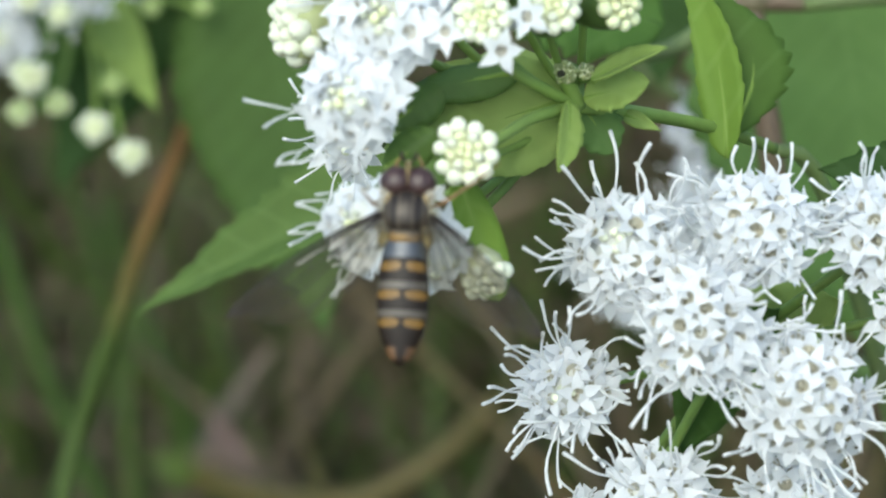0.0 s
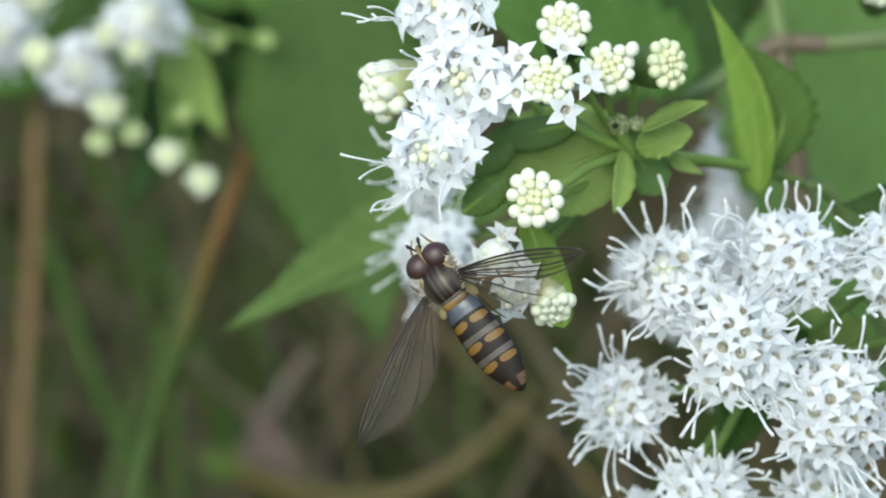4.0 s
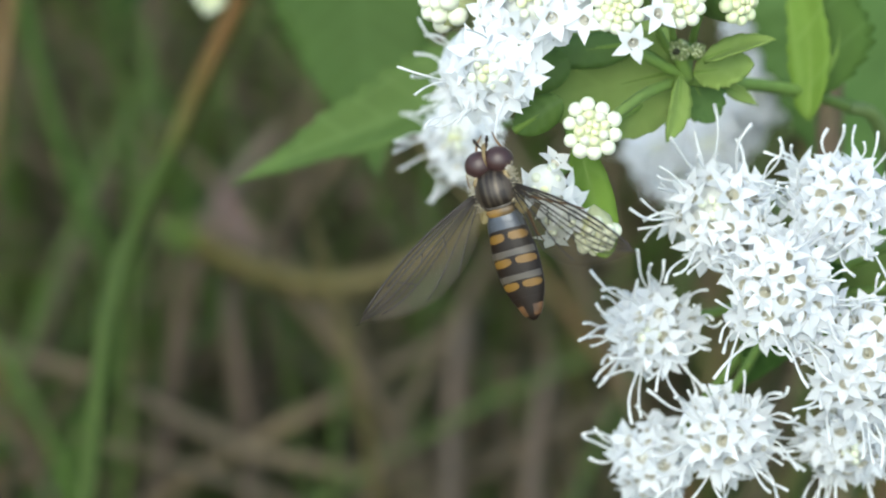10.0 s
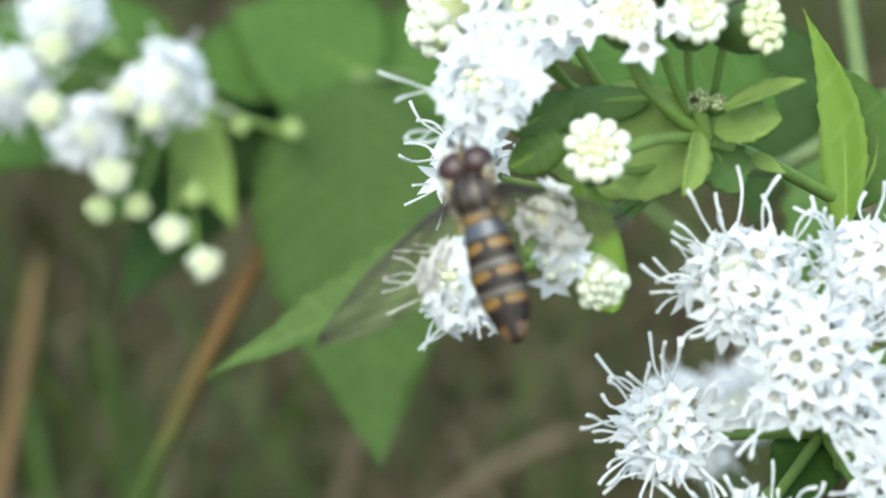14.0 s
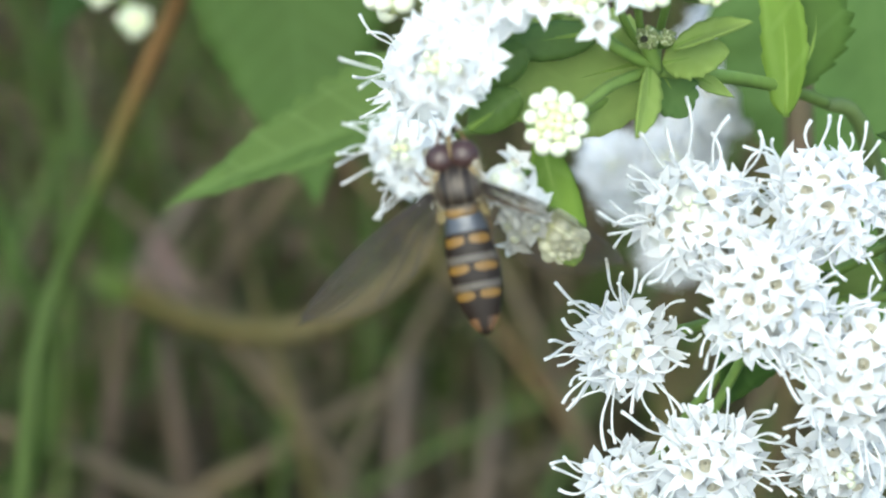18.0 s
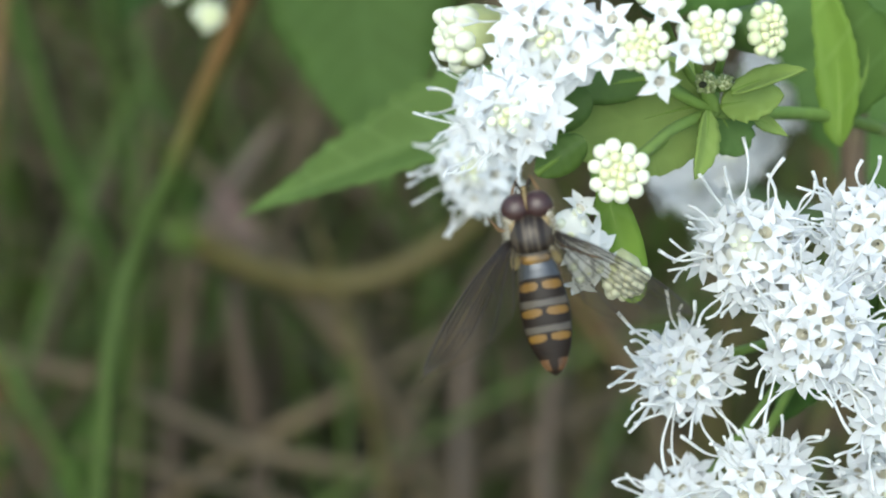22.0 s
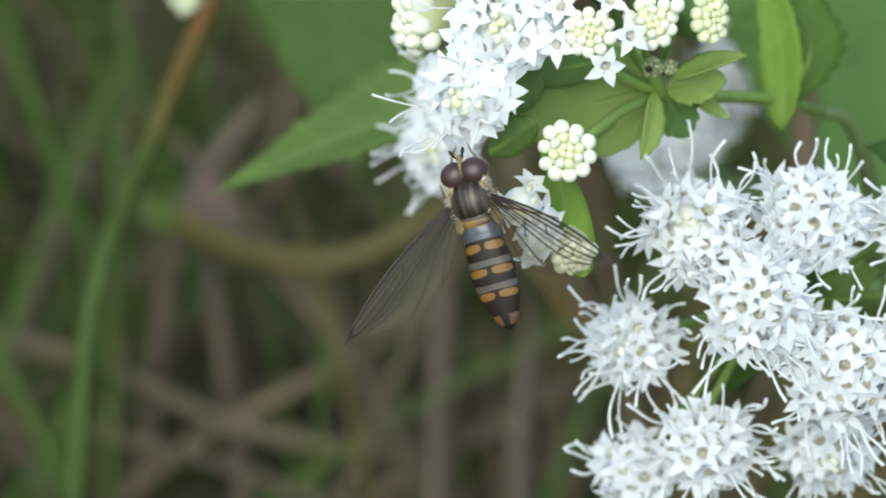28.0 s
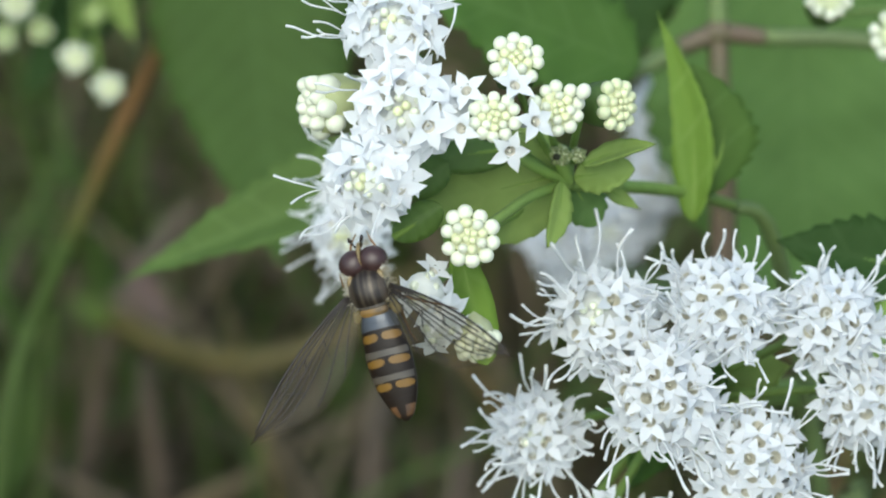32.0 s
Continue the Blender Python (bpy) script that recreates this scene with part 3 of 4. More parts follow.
    leaf(p, (7.6, 12.1, -1.0), (2.2, 11.3, 0.0), (0.0, 0.2, 1), 1.3, BRACT, -0.3, 0, 5, name="bract", tooth=0.05, sharp=0.8)
    bm = bmesh.new()
    ball(bm, (0, 0, 0), (0.6 * S, 0.3 * S, 0.24 * S), 14, 8)
    for v in bm.verts:
        v.co.y *= 0.62 + 0.5 * v.co.x / S
        v.co.z *= 0.7 + 0.4 * v.co.x / S
    ball(bm, (0.72 * S, 0.05 * S, -0.2 * S), (0.26 * S, 0.24 * S, 0.24 * S), 12, 8)
    part("pointed_bud", bm, BUD, p, "", posed(WBRACT, Matrix.Rotation(0.15, 4, "Z")))
    # small leaves about the hub
    leaf(p, hub + Vector((0.6, 0.7, 2.2)), (14.29, 11.96, 2.2), (0.1, 0.5, 1), 0.75, LEAFPALE, 0.5, 0.0, 5, curl=-0.15, sharp=0.9, bow=-0.07)
    leaf(p, hub + Vector((0.2, 0.2, 0.8)), (13.45, 10.95, 0.0), (-0.1, 0.35, 1), 1.55, LEAFPALE, 0.25, 0.0, 5, sharp=0.75, tooth=0.2)
    leaf(p, hub + Vector((-0.5, 0.0, 1.6)), (8.95, 6.85, 1.0), (0.45, 0, 1), 0.85, LEAFPALE, 0.4, 0.0, 5, sharp=0.75, tooth=0.15, bow=-0.06)
    leaf(p, hub + Vector((0.2, 0.1, -0.6)), (11.7, 8.1, -2.6), (0.1, -0.1, 1), 1.6, LEAFMID, 0.2, 0.0, 5, sharp=0.7, tooth=0.22)
    leaf(p, (12.3, 10.1, -3.3), (13.95, 9.0, -2.4), (0, 0, 1), 0.55, LEAFPALE, 0.3, 0.0, 4)
    leaf(p, hub + Vector((-0.2, 0.5, -0.2)), (2.2, 8.9, -0.8), (0.05, 0.1, 1), 4.0, LEAFHUB, 0.12, 0.0, 9, sharp=0.9, tooth=0.04)
    leaf(p, hub + Vector((-0.2, 0.9, -3.0)), (4.0, 13.6, -5.0), (0, 0.3, 1), 2.4, LEAFHUB, 0.2, 0.0, 8, tooth=0.14)
    # bract under the closed head, and the stalks that carry the heads
    leaf(p, (4.3, 7.0, 2.9), (5.75, 0.9, 2.9), (0.15, 0, 1), 1.45, LEAFSIDE, 0.2, 0.0, 4, tooth=0.02, sharp=0.5)
    stalk(p, [hub, (8.0, 9.4, 1.4), (6.5, 8.3, 3.4), (5.15, 7.35, 4.6)], 0.32, 0.26, name="flower_stalk")
    stalk(p, [hub, (8.3, 11.0, 0.6), (6.9, 11.7, 2.4), (6.1, 12.5, 4.9)], 0.32, 0.26, name="flower_stalk")


upper_cluster()

lower = plant_at((16, 0, -20), "snakeroot_plant", "white-flowered snakeroot with fully open fluffy flower heads")


def lower_cluster():
    p = lower
    hub = Vector((17, -1, -14))
    spec = [
        ((11.26, 3.66, 1.50), 3.1, (-0.25, 0.2, 1), 22, 0.8, 4),
        ((17.95, 4.33, 1.50), 3.2, (0.05, 0.3, 1), 24, 0.75, 2),
        ((14.65, -0.75, 3.00), 3.4, (-0.05, -0.05, 1), 26, 0.75, 1),
        ((8.2, -3.0, -3.00), 2.75, (-0.3, -0.1, 1), 19, 1.15, 3),
        ((19.59, -4.64, 2.00), 3.45, (0.1, -0.15, 1), 26, 0.85, 2),
        ((12.4, -8.9, -2.00), 2.95, (-0.05, -0.3, 1), 19, 1.1, 2),
        ((8.3, -10.5, -6.50), 2.75, (-0.4, -0.3, 1), 16, 1.2, 2),
        ((19.07, -9.47, -3.00), 3.05, (0.0, -0.5, 1), 20, 1.15, 3),
        ((23.84, 3.62, 1.00), 3.1, (0.1, 0.15, 1), 23, 0.75, 2),
        ((26.07, -1.03, 0.00), 3.1, (0.3, -0.1, 1), 21, 0.75, 2),
    ]
    for i, (c, r, ax, n, st, b) in enumerate(spec):
        open_head(p, c, r, ax, n, st * 1.15, 60 + i, max(0, b - 2), big=0.98, crowd=1.3, face=0.7, deep=0.2, length=1.12)
        pedicel(p, hub, Vector(c) - Vector(ax).normalized() * (r * 2.1), 0.35, (0, 0, 0.5))
    g = ground_below((56, -10, -105))
    stalk(p, [hub, (19.5, -0.6, -21), (24, -1, -30), (34, -2, -55), (48, -6, -90), g], 0.6, 1.3)
    leaf(p, hub, (22.69, 0.78, -8.00), (0, 0.2, 1), 4.4, LEAFHUB, 0.2, 0, 9)
    leaf(p, hub, (14.13, -6.03, -10.00), (0, 0, 1), 2.5, LEAF, 0.2, 0, 7)
    leaf(p, hub, (19.46, 0.71, -9.00), (0, 0, 1), 3.0, LEAF, 0.2, 0, 7)


lower_cluster()


# ---------------------------------------------------------------- leaves behind
def behind():
    p = plant_at((25, 20, -45), "snakeroot_plant", "leafy snakeroot stem with large toothed green leaves")
    y = Vector((23.06, 23.10, -40.00))
    g = ground_below(y + Vector((0, 0, -20)))
    stalk(p, [y, y + Vector((-0.2, 3, 0.3)), y + Vector((-2, 14, 2))], 0.68, 0.55, LEAFSTALK)
    stalk(p, [y, y + Vector((0.2, -5, -1)), y + Vector((1, -16, -6)), y + Vector((3, -60, -30)), g], 0.62, 1.3, STEMRED)
    bm = bmesh.new()
    ball(bm, (0, 0, 0), (1.15 * S, 0.95 * S, 0.95 * S), 16, 10)
    part("node", bm, STEMRED, p, "swollen reddish-brown stem joint", posed(y))
    stalk(p, [y, y + Vector((1.6, -0.1, 0)), y + Vector((3.2, -0.3, 0))], 0.7, 0.6, STEMRED, "branch")
    stalk(p, [y + Vector((3.2, -0.3, 0)), y + Vector((8, -0.4, 0.5)), (34.05, 22.3, -39.00), (39.82, 21.31, -38.00)], 0.6, 0.5, LEAFSTALK, "branch")
    stalk(p, [y, y + Vector((-1.4, -0.5, 0)), y + Vector((-2.6, -1.0, 0))], 0.75, 0.65, STEMRED, "branch")
    stalk(p, [y + Vector((-2.6, -1.0, 0)), (17.9, 20.6, -40.0), (15.4, 19.6, -37.0)], 0.65, 0.5, LEAFSTALK, "branch")
    leaf(p, (30.63, 32.31, -56.00), (33.15, -0.13, -62.00), (0.1, 0, 1), 16, LEAFMID, 0.08, 0.0, 14, rib=LEAFMID)
    leaf(p, (16.4, 19.3, -27.00), (2.2, 24.4, -24.00), (0, 0.3, 1), 5.4, LEAF, 0.2, 0, 11, tooth=0.3, sharp=1.0, rib=LEAF)
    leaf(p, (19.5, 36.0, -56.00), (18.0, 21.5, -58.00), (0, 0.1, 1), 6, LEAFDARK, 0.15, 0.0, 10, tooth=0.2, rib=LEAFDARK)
    leaf(p, (29.69, 28.74, -70.00), (51.66, 37.39, -72.00), (0, 0, 1), 12, LEAF, 0.1, 0.0, 12)
    # folded leaf that stands beside the flowers; its shaded half is coloured darker
    leaf(upper, (17.75, 8.8, -11.00), (15.8, 20.6, -11.50), (-0.35, 0.1, 1), 1.6, LEAFSIDE, 0.35, 0, 11, tooth=0.14, curl=0.05, sharp=1.35, bow=0.075)
    leaf(upper, (18.0, 10.0, -12.60), (17.9, 17.9, -12.80), (0.0, 0.1, 1), 2.6, LEAFSHADE, -0.2, 0, 9, tooth=0.26, sharp=0.75, bow=0.23)
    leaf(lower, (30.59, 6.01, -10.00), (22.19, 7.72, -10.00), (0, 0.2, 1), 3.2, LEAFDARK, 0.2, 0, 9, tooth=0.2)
    # bud heads beside the leaves
    for i, (c, r, ax) in enumerate((((31.04, 20.56, -20.00), 1.7, (-0.3, 0, 1)), ((27.85, 23.57, -24.00), 1.5, (0, 0.3, 1)))):
        bud_head(p, c, r, ax, 70 + i, n=22, tone=(BUDP, BUDI))
        pedicel(p, y + Vector((20, 3, 0)), Vector(c) - Vector(ax).normalized() * (r * 2.1), 0.3)
    # long leaf that points to the side
    leaf(upper, (8.1, 15.6, -33.00), (-17.40, 6.42, -39.00), (0.1, 0.45, 0.9), 4.3, LEAFLONG, 0.65, 0, 16, curl=0.1, tooth=0.22, sharp=1.25)
    # broad leaf far behind
    q = plant_at((-5, 20, -95), "snakeroot_plant", "snakeroot with a broad drooping green leaf")
    b = Vector((-12.76, 43.15, -92.00))
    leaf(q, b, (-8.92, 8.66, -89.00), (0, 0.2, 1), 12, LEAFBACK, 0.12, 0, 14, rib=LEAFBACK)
    leaf(q, b + Vector((2, 1, -3)), (-24.25, 50.56, -96.00), (0, 0.2, 1), 9, LEAF, 0.12, 0, 14)
    leaf(q, b + Vector((2, 1, -4)), (0.09, 46.78, -98.00), (0, 0.2, 1), 9, LEAF, 0.12, 0, 14)
    stalk(q, [b, b + Vector((14, 2, -14)), b + Vector((45, -14, -40)), b + Vector((75, -32, -60)), ground_below(b + Vector((90, -30, -70)))], 0.5, 1.1, LEAFSTALK)


behind()


# ---------------------------------------------------------------- flowers out of focus
def side_cluster():
    p = plant_at((-28, 28, -95), "snakeroot_plant", "snakeroot with small white heads and round greenish buds")
    hub = Vector((-28.56, 42.93, -92.00))
    spec = [
        ("o", (-26.19, 38.21, -79.00), 3.6), ("o", (-33.09, 33.84, -80.00), 3.2), ("o", (-39.59, 37.84, -80.00), 3.2), ("o", (-35.22, 43.99, -80.00), 3.4),
        ("o", (-44.41, 41.57, -82.00), 3.2),
        ("b", (-36.10, 41.04, -80.00), 1.9), ("b", (-36.28, 35.66, -79.00), 1.9), ("b", (-30.61, 30.39, -80.00), 1.9), ("m", (-31.41, 27.77, -80.00), 1.2),
        ("m", (-28.69, 28.60, -82.00), 1.2), ("b", (-25.71, 25.97, -80.00), 1.6), ("b", (-22.63, 23.48, -80.00), 1.6), ("b", (-27.68, 35.07, -79.00), 1.4),
        ("b", (-30.16, 36.71, -79.00), 1.4), ("g", (-24.40, 30.33, -84.00), 1.2), ("g", (-21.32, 36.95, -86.00), 1.0), ("g", (-17.11, 36.66, -86.00), 1.0),
    ]
    for i, (k, c, r) in enumerate(spec):
        ax = (random.uniform(-.1, .45), random.uniform(-.5, .0), 1)
        if k == "o":
            open_head(p, c, r * 1.12, ax, 20, 0.4, 100 + i, 5, yellow=True)
        else:
            bud_head(p, c, r * 0.9, ax, 100 + i, n=18, cup=CUP, tone=(BUDV, BUDV) if k == "g" else (BUDV, BUDP) if k == "m" else (BUDP, BUDI))
        pedicel(p, hub, Vector(c) - Vector(ax).normalized() * (r * 2.1), 0.35)
    stalk(p, [hub, hub + Vector((-14, 6, -12)), hub + Vector((-34, -10, -30)), hub + Vector((-50, -60, -50)), ground_below(hub + Vector((-55, 0, -70)))], 0.5, 1.1)
    leaf(p, hub + Vector((1, -2, 0)), (-21.52, 28.36, -88.00), (0, 0, 1), 3.2, LEAFPALE, 0.2, 0, 7)
    leaf(p, hub, (-32.39, 29.15, -92.00), (0, 0, 1), 4, LEAF, 0.2, 0, 7)
    leaf(p, hub, (-53.67, 37.07, -104.00), (0, 0, 1), 6, LEAF, 0.2, 0, 9)
    leaf(p, hub + Vector((2, 2, -4)), (-12.18, 47.78, -100.00), (0, 0.2, 1), 6, LEAF, 0.2, 0, 9, rib=LEAF)
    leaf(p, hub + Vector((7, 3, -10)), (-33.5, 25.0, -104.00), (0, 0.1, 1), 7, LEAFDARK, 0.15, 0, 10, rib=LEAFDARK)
    leaf(p, hub + Vector((18, 6, -18)), (-50.0, 45.0, -114.00), (0, 0.1, 1), 8, LEAF, 0.15, 0, 10, rib=LEAF)
    leaf(p, hub + Vector((0, 3, -6)), (-51.89, 52.48, -106.00), (0, 0.2, 1), 7, LEAF, 0.2, 0, 9)
    # pale heads behind the right-hand flowers
    q = plant_at((12, 9, -80), "snakeroot_plant", "snakeroot with crowded white flower heads")
    hub = Vector((16, 10, -85))
    for i, (c, r) in enumerate((((13.6, 10.6, -66.0), 2.6), ((15.6, 8.6, -69.0), 2.6), ((17.8, 10.8, -66.0), 3.0), ((19.8, 12.2, -69.0), 3.0),
                              ((22.0, 15.3, -66.0), 3.0), ((21.9, 20.0, -66.0), 3.0), ((22.9, 17.6, -70.0), 3.0), ((25.5, 6.5, -130.0), 3.9))):
        open_head(q, c, r, (0, 0, 1), 20, 0.4, 140 + i, 3)
        pedicel(q, hub, Vector(c) - Vector((0, 0, 7)), 0.35)
    stalk(q, [hub, hub + Vector((7, -2, -9)), hub + Vector((22, -6, -25)), hub + Vector((45, -12, -50)), ground_below(hub + Vector((55, -12, -60)))], 0.6, 1.2, LEAFSTALK)


side_cluster()


# ---------------------------------------------------------------- grass and dry stems
def blade(own, pts, w0, w1, mat, name, rooted):
    """One long blade or dry culm, creased along its middle, through the points and, where rooted, up from the ground."""
    P = [Vector(p) for p in pts]
    if rooted:
        d, down = (P[0] - P[1]).normalized(), BASE.to_3x3().inverted() @ Vector((0, 0, -1))
        while at(P[0]).z > 0:
            d = d.lerp(down, 0.25).normalized()
            P.insert(0, P[0] + d * 40)
    m = WORLD[own]
    inv = m.inverted()
    out = []
    for i in range(len(P) - 1):
        p0, p1, p2, p3 = P[max(i - 1, 0)], P[i], P[i + 1], P[min(i + 2, len(P) - 1)]
        for k in range(6):
            t = k / 6
            out.append(0.5 * (2 * p1 + (p2 - p0) * t + (2 * p0 - 5 * p1 + 4 * p2 - p3) * t * t + (3 * p1 - p0 - 3 * p2 + p3) * t ** 3))
    out.append(P[-1])
    bm = bmesh.new()
    n = len(out) - 1
    prev = None
    for i, p in enumerate(out):
        d = (out[min(i + 1, n)] - out[max(i - 1, 0)]).normalized()
        side = d.cross(Vector((0, 0, 1))).normalized()
        nrm = side.cross(d)
        w = (w0 + (w1 - w0) * i / n) / 2 * (1 if i < n - 3 else (n - i + 0.4) / 3.4)
        ring = [bm.verts.new(inv @ at(p + q)) for q in (side * w, nrm * w * 0.35, -side * w, -nrm * w * 0.5)]
        if prev:
            for j in range(4):
                bm.faces.new((prev[j], prev[(j + 1) % 4], ring[(j + 1) % 4], ring[j]))
        prev = ring
    return link(name, finish(name, bm, mat), own, m)


def meadow():
    # the stems that can be told apart, clump by clump
    for label, blades in (
        ("green sedge with tall blades and a culm turning rusty", (
            (((-66.61, -27.54, -290.0), (-62.08, -17.04, -290.0), (-61.01, -6.52, -290.0), (-62.25, 3.06, -290.0), (-65.98, 12.67, -290.0), (-69.90, 22.75, -290.0), (-74.07, 36.66, -290.0), (-78.20, 53.92, -290.0)), 5, 3.5, FRESHGRASS, "blade", True),
            (((-36.41, -10.62, -109.0), (-35.07, -1.48, -109.0), (-33.17, 4.42, -109.0), (-28.6, 13.0, -104.0), (-27.12, 16.32, -103.00), (-24.69, 21.07, -101.00), (-20.77, 28.86, -99.00), (-18.17, 34.93, -98.00)), 2.5, 1.7, TURN, "culm", True),
            (((-78.43, -45.36, -296.0), (-71.48, -33.75, -296.0), (-66.01, -23.11, -296.0), (-62.50, -13.43, -296.0), (-61.23, -3.73, -296.0)), 6, 4, FRESHGRASS, "blade", True),
        )),
        ("dead sedge with rusty and straw-coloured culms", (
            (((-81.03, -18.72, -260.00), (-77.18, 7.92, -255.00), (-72.93, 34.07, -250.00), (-70.20, 49.23, -245.00), (-67.95, 64.09, -240.00)), 3.4, 2.6, RUST, "culm", True),
            (((-95.07, -19.56, -300.00), (-89.53, 29.21, -290.00), (-85.26, 73.44, -285.00)), 4, 3, STRAW, "culm", True),
            (((-88.76, 22.66, -300.00), (-89.95, 50.90, -295.00), (-88.92, 74.40, -290.00)), 3.6, 2.6, RUST, "culm", True),
        )),
        ("fallen straw-coloured sedge stems lying across the grass", (
            (((-83.74, -11.91, -300.00), (-62.61, -17.78, -298.00), (-37.73, -28.99, -296.00), (-10.16, -34.23, -294.00)), 3.6, 3, STRAW, "culm", False),
            (((-66.55, -48.30, -325.00), (-46.61, -32.86, -315.00), (-22.73, -20.29, -310.00), (-2.40, -8.01, -305.00)), 5, 3, STRAW, "culm", True),
        )),
        ("withered pinkish sedge with an arching olive blade", (
            (((-54.06, -22.57, -310.00), (-49.62, -2.65, -300.00), (-44.47, 10.49, -288.00)), 4, 4, PINK, "culm", True),
            (((-44.47, 10.49, -288.00), (-37.99, 19.68, -287.00), (-31.65, 26.92, -286.00)), 4, 2.5, PINK, "culm", False),
            (((-48.75, 7.93, -290.00), (-37.82, 2.86, -275.00), (-25.84, -0.25, -262.00), (-14.74, 0.76, -258.00), (-3.58, 6.62, -255.00), (5.81, 15.02, -250.00)), 4.6, 3.4, OLIVE, "blade", False),
            (((-38.62, -55.19, -330.00), (-41.75, -20.67, -318.00), (-44.06, 1.02, -310.00)), 5, 4, PINK, "culm", True),
        )),
        ("dry sedge with leaning brown straw culms", (
            (((0.65, -53.98, -320.00), (-14.44, -24.07, -305.00), (-26.01, -8.36, -297.00), (-34.79, 3.40, -290.00)), 4, 3, STRAW, "culm", True),
            (((-8.89, -55.18, -330.00), (-17.98, -18.59, -318.00), (-22.74, -2.02, -310.00)), 4, 3, STRAW, "culm", True),
            (((-19.30, -48.28, -325.00), (3.71, -32.84, -315.00), (28.04, -20.28, -310.00)), 6, 4, STRAW, "culm", True),
        )),
        ("green sedge with narrow dull blades", (
            (((-61.10, 19.42, -310.00), (-64.01, 48.34, -300.00), (-68.33, 67.87, -290.00)), 4, 3, GRASS, "blade", True),
            (((-52.88, 20.07, -315.00), (-59.98, 43.78, -308.00), (-61.89, 56.82, -303.00)), 4, 3, GRASS, "blade", True),
        )),
        ("pale dry sedge culms among brown grass", (
            (((-31.46, 21.00, -320.00), (-25.74, 45.05, -312.00), (-19.96, 61.94, -305.00)), 5, 4, STRAW, "culm", True),
            (((-17.05, 28.90, -300.00), (-1.10, 42.12, -290.00), (14.53, 49.15, -285.00)), 4.2, 3.2, STRAW, "culm", True),
        )),
        ("pale upright straw sedge culms", (
            (((-3.85, -43.61, -300.0), (-3.41, -21.28, -300.0), (-0.5, 1.04, -300.0)), 5, 3.5, PINK, "culm", True),
            (((10.54, -43.6, -300.0), (10.85, -27.73, -300.0), (13.5, -11.85, -300.0)), 5, 3.5, PINK, "culm", True),
            (((-2.47, -52.94, -320.00), (-0.90, -21.30, -310.00), (0.60, 2.01, -300.00)), 3.5, 2.5, STRAW, "culm", True),
            (((8.09, -54.11, -330.00), (6.87, -26.97, -320.00), (5.70, -12.16, -310.00)), 3, 2.5, STRAW, "culm", True),
            (((18.71, -55.17, -330.00), (15.11, -26.85, -318.00), (11.79, -4.03, -310.00)), 3, 2.5, STRAW, "culm", True),
        )),
    ):
        root = at(ground_below(blades[0][0][0]))
        own = thing("sedge", Matrix.Translation(root), label, "sedge", "sedges in the meadow")
        for pts, w0, w1, mat, name, rooted in blades:
            blade(own, pts, w0, w1, mat, name, rooted)
        if "pinkish" in label:
            leaf(own, (-36.0, 2.4, -285.0), (-44.2, 19.0, -283.0), (0.2, 0, 1), 2.6, PALEPINK, 0.4, 0.0, 5, name="withered_leaf", curl=0.1)
            leaf(own, (-34.5, 4.5, -288.0), (-48.0, 10.5, -286.0), (0, 0.3, 1), 2.6, PINK, 0.4, 0.0, 5, name="withered_leaf", curl=0.15)
        if "turning rusty" in label:
            leaf(own, (-46.5, 5.9, -286.0), (-53.5, 10.6, -282.0), (0, 0.2, 1), 3.4, FRESHTIP, 0.3, 0.0, 5)

    # thinner stems between them
    rnd = random.Random(21)
    lo, hi = Vector((-102.58, -45.66, -300.00)), Vector((71.03, 68.51, -300.00))
    for label, mats, count in (("fine green sedge with thin blades", (GRASS, GRASS, GRASS, OLIVE), 16), ("thin dry sedge with tangled brown culms", (STRAW, PINK, STRAW, RUST), 18),
                               ("half-dead sedge with thin green and tan blades", (GRASS, STRAW, OLIVE, GRASS), 16)):
        own = None
        for i in range(count):
            x, z = lo.x + (hi.x - lo.x) * rnd.random() ** 1.2, rnd.uniform(-340, -215)
            top = lo.y + (hi.y - lo.y) * rnd.uniform(0.2, 0.85)
            lean = rnd.gauss(0, 55)
            a, b, c = Vector((x, lo.y - 10, z - 12)), Vector((x + lean * 0.45, (lo.y + top) / 2, z)), Vector((x + lean, top, z + 6))
            own = own or thing("sedge", Matrix.Translation(at(ground_below(a))), label, "sedge", "sedges in the meadow")
            blade(own, (a, b, c), rnd.uniform(1.8, 3.2), rnd.uniform(0.8, 1.8), mats[i % 4], "blade" if mats[i % 4] in (GRASS, OLIVE) else "culm", True)

    # the rest of the meadow, past counting
    rnd = random.Random(5)
    for name, mat, count, lab, hmin, hmax, wid in (
            ("meadow_grass", GRASS, 10500, "dense green meadow grass, out of focus", 0.10, 0.34, 0.005),
            ("dead_grass", STRAW, 15500, "tangled dry brown dead grass", 0.08, 0.30, 0.005)):
        vs, fs = [], []
        for i in range(count):
            if i < count * 0.42:
                x, y = rnd.gauss(0, 0.48), rnd.gauss(0.78, 0.42)
            else:
                far, way = 7.0 * rnd.random() ** 0.62, rnd.uniform(0, 6.283)
                x, y = far * math.cos(way), 0.3 + far * math.sin(way)
            if abs(x) < 0.35 and -0.5 < y < 0.24:
                continue
            if name == "meadow_grass" and rnd.random() < 0.35 + 0.5 * noise.noise(Vector((x * 4, y * 4, 3))):
                continue
            h = rnd.uniform(hmin, hmax)
            a = rnd.uniform(0, 6.28)
            lean = rnd.uniform(0.1, 0.5) if name == "meadow_grass" else rnd.uniform(0.3, 1.6)
